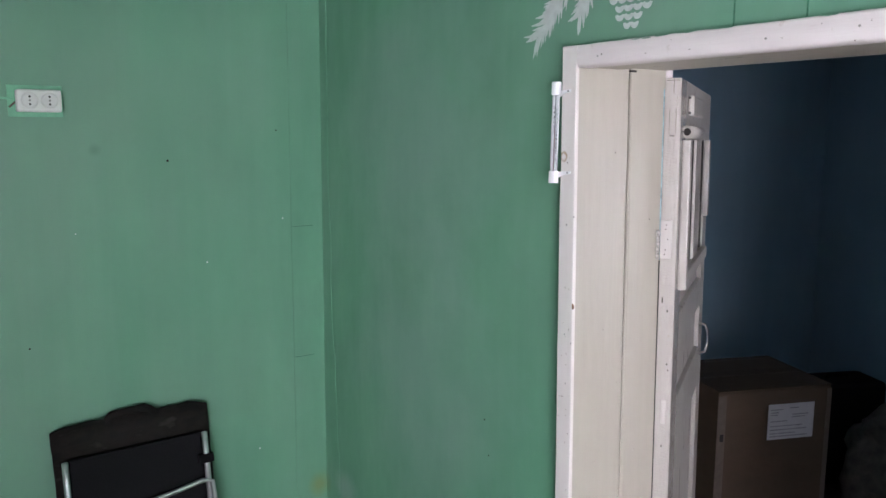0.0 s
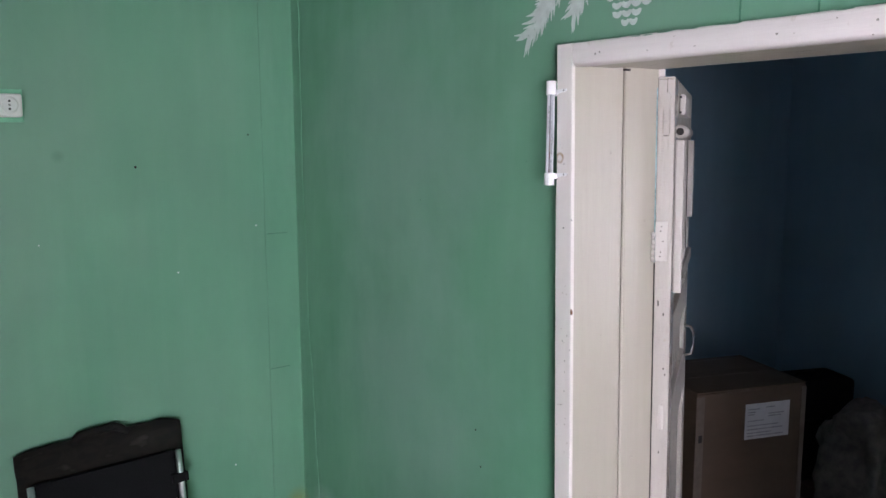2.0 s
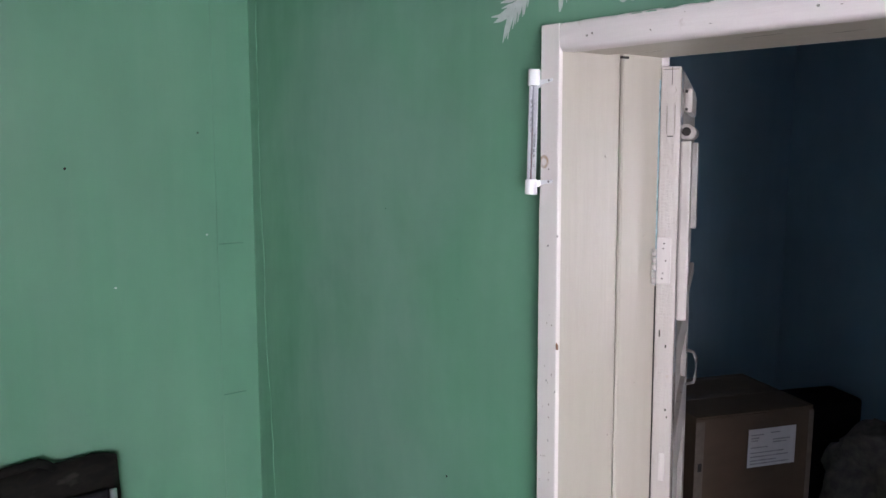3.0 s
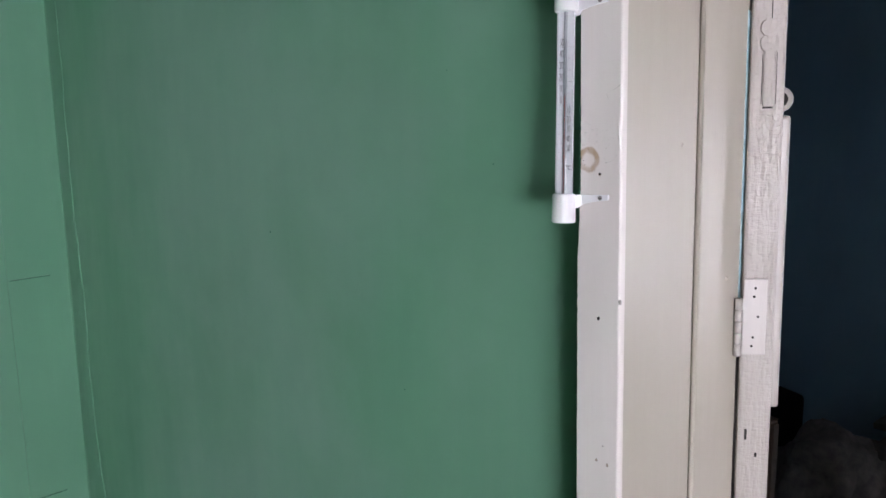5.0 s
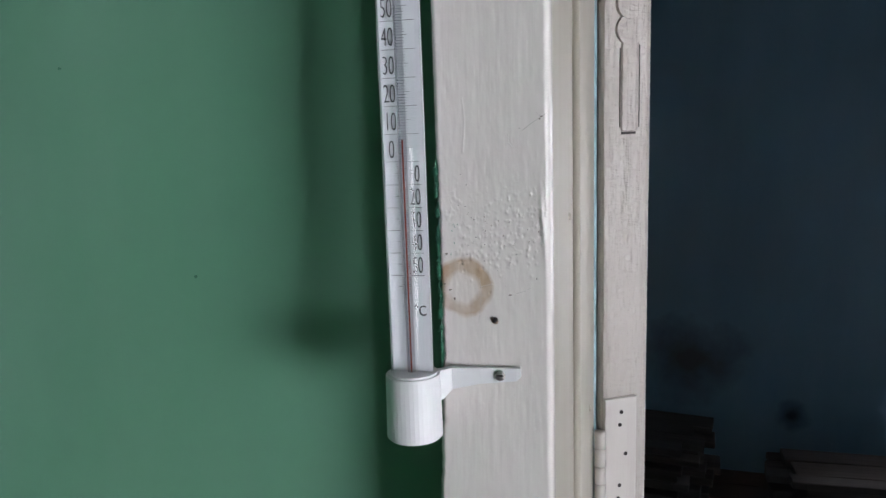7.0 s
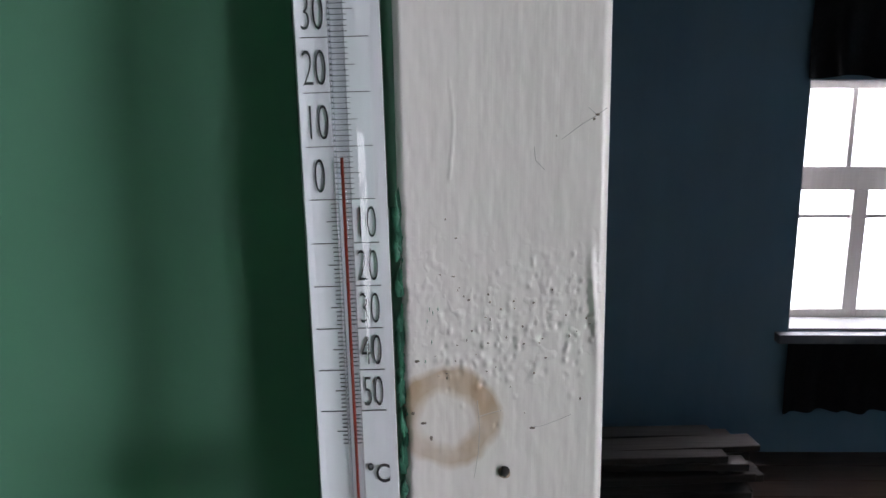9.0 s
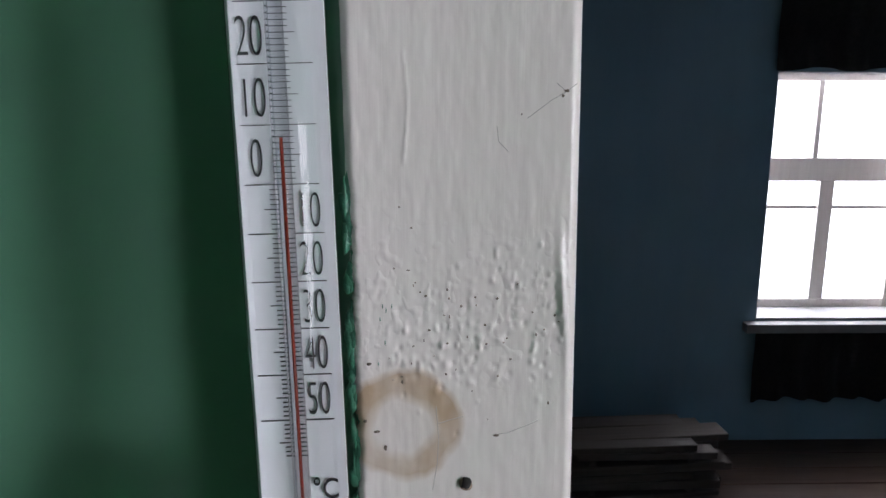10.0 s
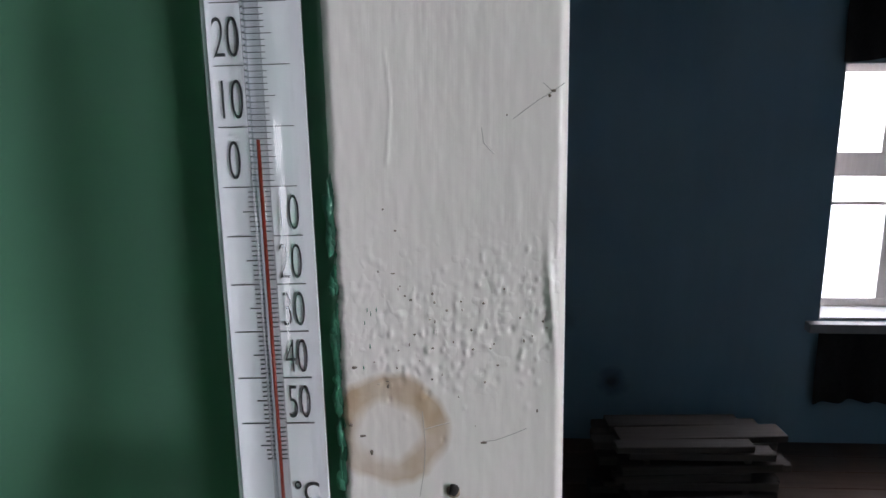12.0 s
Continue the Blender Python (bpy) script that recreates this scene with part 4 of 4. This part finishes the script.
part("tube", wire([(-0.02, -0.062, 0.212), (0.06, -0.062, 0.222), (0.165, -0.062, 0.238), (0.192, -0.062, 0.230), (0.200, -0.062, 0.10), (0.205, -0.062, -0.4)], 0.0075, 12), STEEL, chair, "bent steel arm tube", True)
part("tube", wire([(-0.16, -0.062, 0.195), (-0.03, -0.062, 0.206), (-0.026, -0.062, 0.18), (-0.02, -0.062, -0.4)], 0.0075, 12), STEEL, chair, "bent steel arm tube", True)
part("strap", box(0.160, 0.205, -0.062, -0.038, 0.285, 0.312, 0.005), BLACK, chair)

# white painted pine branch and cone over the door
DX = GX - 0.0015
deco = thing("painted_pine_branch", "white painted pine branch with a cone on the green wall", "wall painting")


def stroke(bm, y0, z0, y1, z1, w, k=0):
    """A brush stroke that tapers, lying on the wall."""
    d = Vector((y1 - y0, z1 - z0))
    n = Vector((-d.y, d.x)).normalized() * w
    x = DX - 0.00015 * (k % 5)
    p = [(y0 + n.x * 0.5, z0 + n.y * 0.5), (y0 + d.x * 0.5 + n.x, z0 + d.y * 0.5 + n.y), (y1 + n.x * 0.25, z1 + n.y * 0.25), (y1 - n.x * 0.25, z1 - n.y * 0.25), (y0 + d.x * 0.5 - n.x, z0 + d.y * 0.5 - n.y), (y0 - n.x * 0.5, z0 - n.y * 0.5)]
    bm.faces.new([bm.verts.new((x, a, b)) for a, b in p])


def twig(y0, z0, y1, z1, n, length, seed):
    r = random.Random(seed)
    bm = bmesh.new()
    stroke(bm, y0, z0, y1, z1, 0.0022)
    d = Vector((y1 - y0, z1 - z0))
    u = d.normalized()
    for k in range(n):
        f = k / n
        for s in (-1, 1):
            a = s * radians(22 + 26 * r.random())
            w = Vector((u.x * math.cos(a) - u.y * math.sin(a), u.x * math.sin(a) + u.y * math.cos(a)))
            q = length * (0.75 + 0.5 * r.random())
            by, bz = y0 + d.x * f, z0 + d.y * f
            stroke(bm, by, bz, by + w.x * q, bz + w.y * q, 0.0027 + 0.0012 * r.random(), k)
    return bm


part("branch", twig(1.205, 1.985, 1.300, 1.888, 28, 0.040, 1), WHITEPAINT, deco)
part("branch", twig(1.135, 1.995, 1.178, 1.918, 18, 0.034, 2), WHITEPAINT, deco)
part("branch", twig(1.215, 2.00, 1.150, 2.06, 12, 0.03, 3), WHITEPAINT, deco)
for row in range(8):
    z = 1.892 + 0.0155 * row
    half = 0.012 + 0.046 * math.sin(min(1.0, (row + 0.4) / 5) * math.pi / 2)
    n = 2 + min(row, 4)
    for k in range(n):
        y = 1.045 - 0.0035 * row * 0.6 + half * ((k + 0.5) / n * 2 - 1) + (0.004 if row % 2 else -0.004)
        w = half / n * 1.05
        bm = bmesh.new()
        prev = None
        for a in range(9):
            g = math.pi * a / 8
            o = (y + 1.05 * w * math.cos(g), z - 0.0115 * math.sin(g) + 0.004)
            i_ = (y + 0.5 * w * math.cos(g), z - 0.0025 * math.sin(g) + 0.0055)
            cur = (bm.verts.new((DX - 0.0002 * (k % 3), *o)), bm.verts.new((DX - 0.0002 * (k % 3), *i_)))
            if prev:
                bm.faces.new((prev[0], cur[0], cur[1], prev[1]))
            prev = cur
        part("cone_scale", bm, WHITEPAINT, deco)

# scuffs and fly specks on the green walls
for k, (y, z, r) in enumerate([(1.461, 1.018, 0.0022), (1.443, 0.934, 0.0022), (1.675, 1.540, 0.0012), (1.429, 1.383, 0.0010), (1.36, 1.733, 0.0007), (1.30, 1.642, 0.0007)]):
    structure("wall_speck", rod((GX - 0.0006, y, z), (GX + 0.002, y, z), r, 9), DARK if r > 0.002 else GREENCHIP, "small dark speck on the green wall", "speck")
for k, (x, z, r) in enumerate([(0.652, 1.613, 0.0036), (0.98, 1.70, 0.0025), (0.03, 1.05, 0.003), (0.06, 1.55, 0.0025), (0.27, 1.12, 0.0025)]):
    structure("wall_speck", rod((x, GY - 0.0007, z), (x, GY + 0.002, z), r, 9), DARK, "small dark speck on the green wall", "speck")

for x, z, r in ((0.754, 1.312, 0.0028), (0.995, 1.430, 0.0026), (0.90, 0.70, 0.003), (0.40, 1.42, 0.0022)):
    structure("wall_chip", rod((x, GY - 0.0006, z), (x, GY + 0.002, z), r, 8), WHITEPAINT, "small pale chip in the green paint", "chip")
for x, z in ((1.19, 1.30), (1.235, 1.18), (1.30, 1.26), (1.17, 1.02), (1.32, 1.52), (1.215, 1.66), (1.29, 1.02)):
    y = (1.1405 + 0.055 * (x - 1.10) if x < 1.25 else 1.1465) + LEAN * (z - LEAN_Z)
    part("paint_lump", rod((x, y - 0.0012, z), (x, y + 0.003, z), 0.0016, 10, 0.0036), CREAM, frame_thing, "", True)

# ---------------------------------------------------------------- blue room: things
carton = tagged(new("cardboard_box"), "large taped cardboard box with a white shipping label", "cardboard box")
carton.matrix_world = pose(2.575, 1.862, 0, 0, 0, -21)
BW, BD, BH = 0.505, 0.42, 0.70
part("box_body", box(0, BW, 0, BD, 0, BH, 0.006), CARTON, carton)
for s, (y0, y1) in enumerate(((0.002, BD / 2 - 0.002), (BD / 2 + 0.002, BD - 0.002))):
    part("flap", box(0.002, BW - 0.002, y0, y1, BH + 0.0005, BH + 0.006, 0.002), CARTON, carton)
part("tape", box(-0.001, BW + 0.001, BD / 2 - 0.03, BD / 2 + 0.03, BH + 0.0065, BH + 0.0075), TAPE, carton, "glossy packing tape")
part("tape", box(-0.001, 0.035, -0.0015, 0, 0.02, BH - 0.01), TAPE, carton)
part("tape", box(BW - 0.02, BW + 0.001, -0.0015, 0, 0.02, BH - 0.01), TAPE, carton)
part("tape", box(BW - 0.018, BW + 0.0015, 0, BD, BH + 0.0062, BH + 0.0070), TAPE, carton)
part("tape", box(0.001, BW - 0.02, BD - 0.03, BD + 0.001, BH + 0.0062, BH + 0.0070), TAPE, carton)
label_ob = part("shipping_label", box(0.222, 0.428, -0.003, -0.0005, 0.495, 0.640), PAPER, carton, "white printed label")
bars = [(0.215, 0.27, 0.618), (0.30, 0.34, 0.622), (0.215, 0.25, 0.606), (0.215, 0.245, 0.596), (0.31, 0.385, 0.595), (0.31, 0.37, 0.585), (0.215, 0.29, 0.57), (0.215, 0.36, 0.55), (0.215, 0.38, 0.535), (0.215, 0.33, 0.52), (0.215, 0.385, 0.508)]
for a, b, z in bars:
    part("print_bar", box(a + 0.017, b + 0.017, -0.0040, -0.0028, z - 0.0022, z + 0.0022), PRINT, label_ob)
part("torn_spot", box(0.012, 0.028, -0.0028, -0.001, 0.505, 0.535, 0.001), DARK, carton)


def lumpy(name, at, sx, sy, sz, material, label, category, seed, rough=0.25):
    """A slumped soft bag on the floor."""
    bm = bmesh.new()
    bmesh.ops.create_icosphere(bm, subdivisions=4, radius=1)
    for v in bm.verts:
        n = v.co.copy()
        k = 1 + rough * noise.noise(n * 1.6 + Vector((seed, 0, 0))) + 0.35 * rough * noise.noise(n * 5 + Vector((0, seed, 0))) + 0.2 * rough * noise.noise(n * 11)
        c = Vector((math.copysign(abs(n.x) ** 0.6, n.x), math.copysign(abs(n.y) ** 0.6, n.y), math.copysign(abs(n.z) ** 0.7, n.z))) * k
        v.co = (c.x * sx, c.y * sy, max(0.0, (c.z + 1) * 0.5) * sz)
    ob = tagged(link_mesh(name, bm, material, smooth=True), label, category)
    ob.location = at
    return ob


case = tagged(new("black_suitcase"), "black soft suitcase standing on the floor behind the box", "suitcase")
case.matrix_world = pose(3.50, 2.02, 0, 0, 0, -24)
part("case_body", box(0, 0.40, 0, 0.22, 0.02, 0.52, 0.03, seg=3), BLACK, case)
part("case_pocket", box(0.05, 0.35, -0.02, 0.005, 0.07, 0.34, 0.012), BLACK, case)
part("case_handle", wire([(0.14, 0.11, 0.515), (0.15, 0.11, 0.535), (0.25, 0.11, 0.535), (0.26, 0.11, 0.515)], 0.009), BLACK, case, "", True)
for x in (0.06, 0.34):
    part("case_wheel", rod((x - 0.015, 0.19, 0.022), (x + 0.015, 0.19, 0.022), 0.022, 16), DARK, case)
lumpy("crumpled_sack", (3.66, 1.70, 0.001), 0.19, 0.16, 0.44, SACK, "crumpled pale sack standing on the floor", "sack", 8, 0.45)


def board_stack(at, angle, rows, length, seed, label):
    st = tagged(new("board_stack"), label, "boards", "stacks of boards")
    st.matrix_world = pose(*at, 0, 0, angle)
    r = random.Random(seed)
    z = 0.0
    for k in range(rows):
        t = 0.022 + 0.014 * r.random()
        x = -0.16
        while x < 0.14:
            w = 0.07 + 0.06 * r.random()
            off, l = 0.12 * (r.random() - 0.5), length * (0.8 + 0.3 * r.random())
            p = part("board", box(x, x + w - 0.004, off - l / 2, off + l / 2, z + 0.0005, z + t, 0.003, pose(0, 0, 0, 0, 0, 5 * (r.random() - 0.5)), 1), BOARD, st)
            x += w
        z += t + 0.002
        if k % 3 == 2:
            for yy in (-length * 0.3, length * 0.3):
                part("spacer", box(-0.15, 0.15, yy - 0.015, yy + 0.015, z, z + 0.018, 0.002, None, 1), BOARD, st)
            z += 0.0195
    return st


board_stack((3.98, 0.30, 0), 3, 8, 0.66, 5, "low stack of rough grey-brown boards on the floor")
board_stack((3.95, 1.28, 0), -4, 11, 0.72, 9, "taller stack of rough grey-brown boards on the floor")


def cloth(name, y0, y1, z0, z1, x, label):
    """Hanging cloth with folds."""
    bm = bmesh.new()
    n, m = 60, 8
    for sgn in (0, 1):
        g = [[bm.verts.new((x + sgn * 0.006 - 0.02 * math.sin(i * 0.75 + 0.4 * math.sin(j)) * (0.6 + 0.4 * j / m), y0 + (y1 - y0) * i / n, z1 + (z0 - z1) * j / m + 0.008 * math.sin(i * 0.3) * (j == m))) for j in range(m + 1)] for i in range(n + 1)]
        for i in range(n):
            for j in range(m):
                bm.faces.new((g[i][j], g[i + 1][j], g[i + 1][j + 1], g[i][j + 1]))
    return tagged(link_mesh(name, bm, CURTAIN, smooth=True), label, "curtain")


cloth("dark_valance", -1.25, -0.36, 1.74, 2.12, BX1 - 0.035, "dark gathered curtain above the bright window")
cloth("dark_cloth", -1.25, -0.38, 0.22, 0.565, BX1 - 0.035, "dark cloth hanging below the window sill")
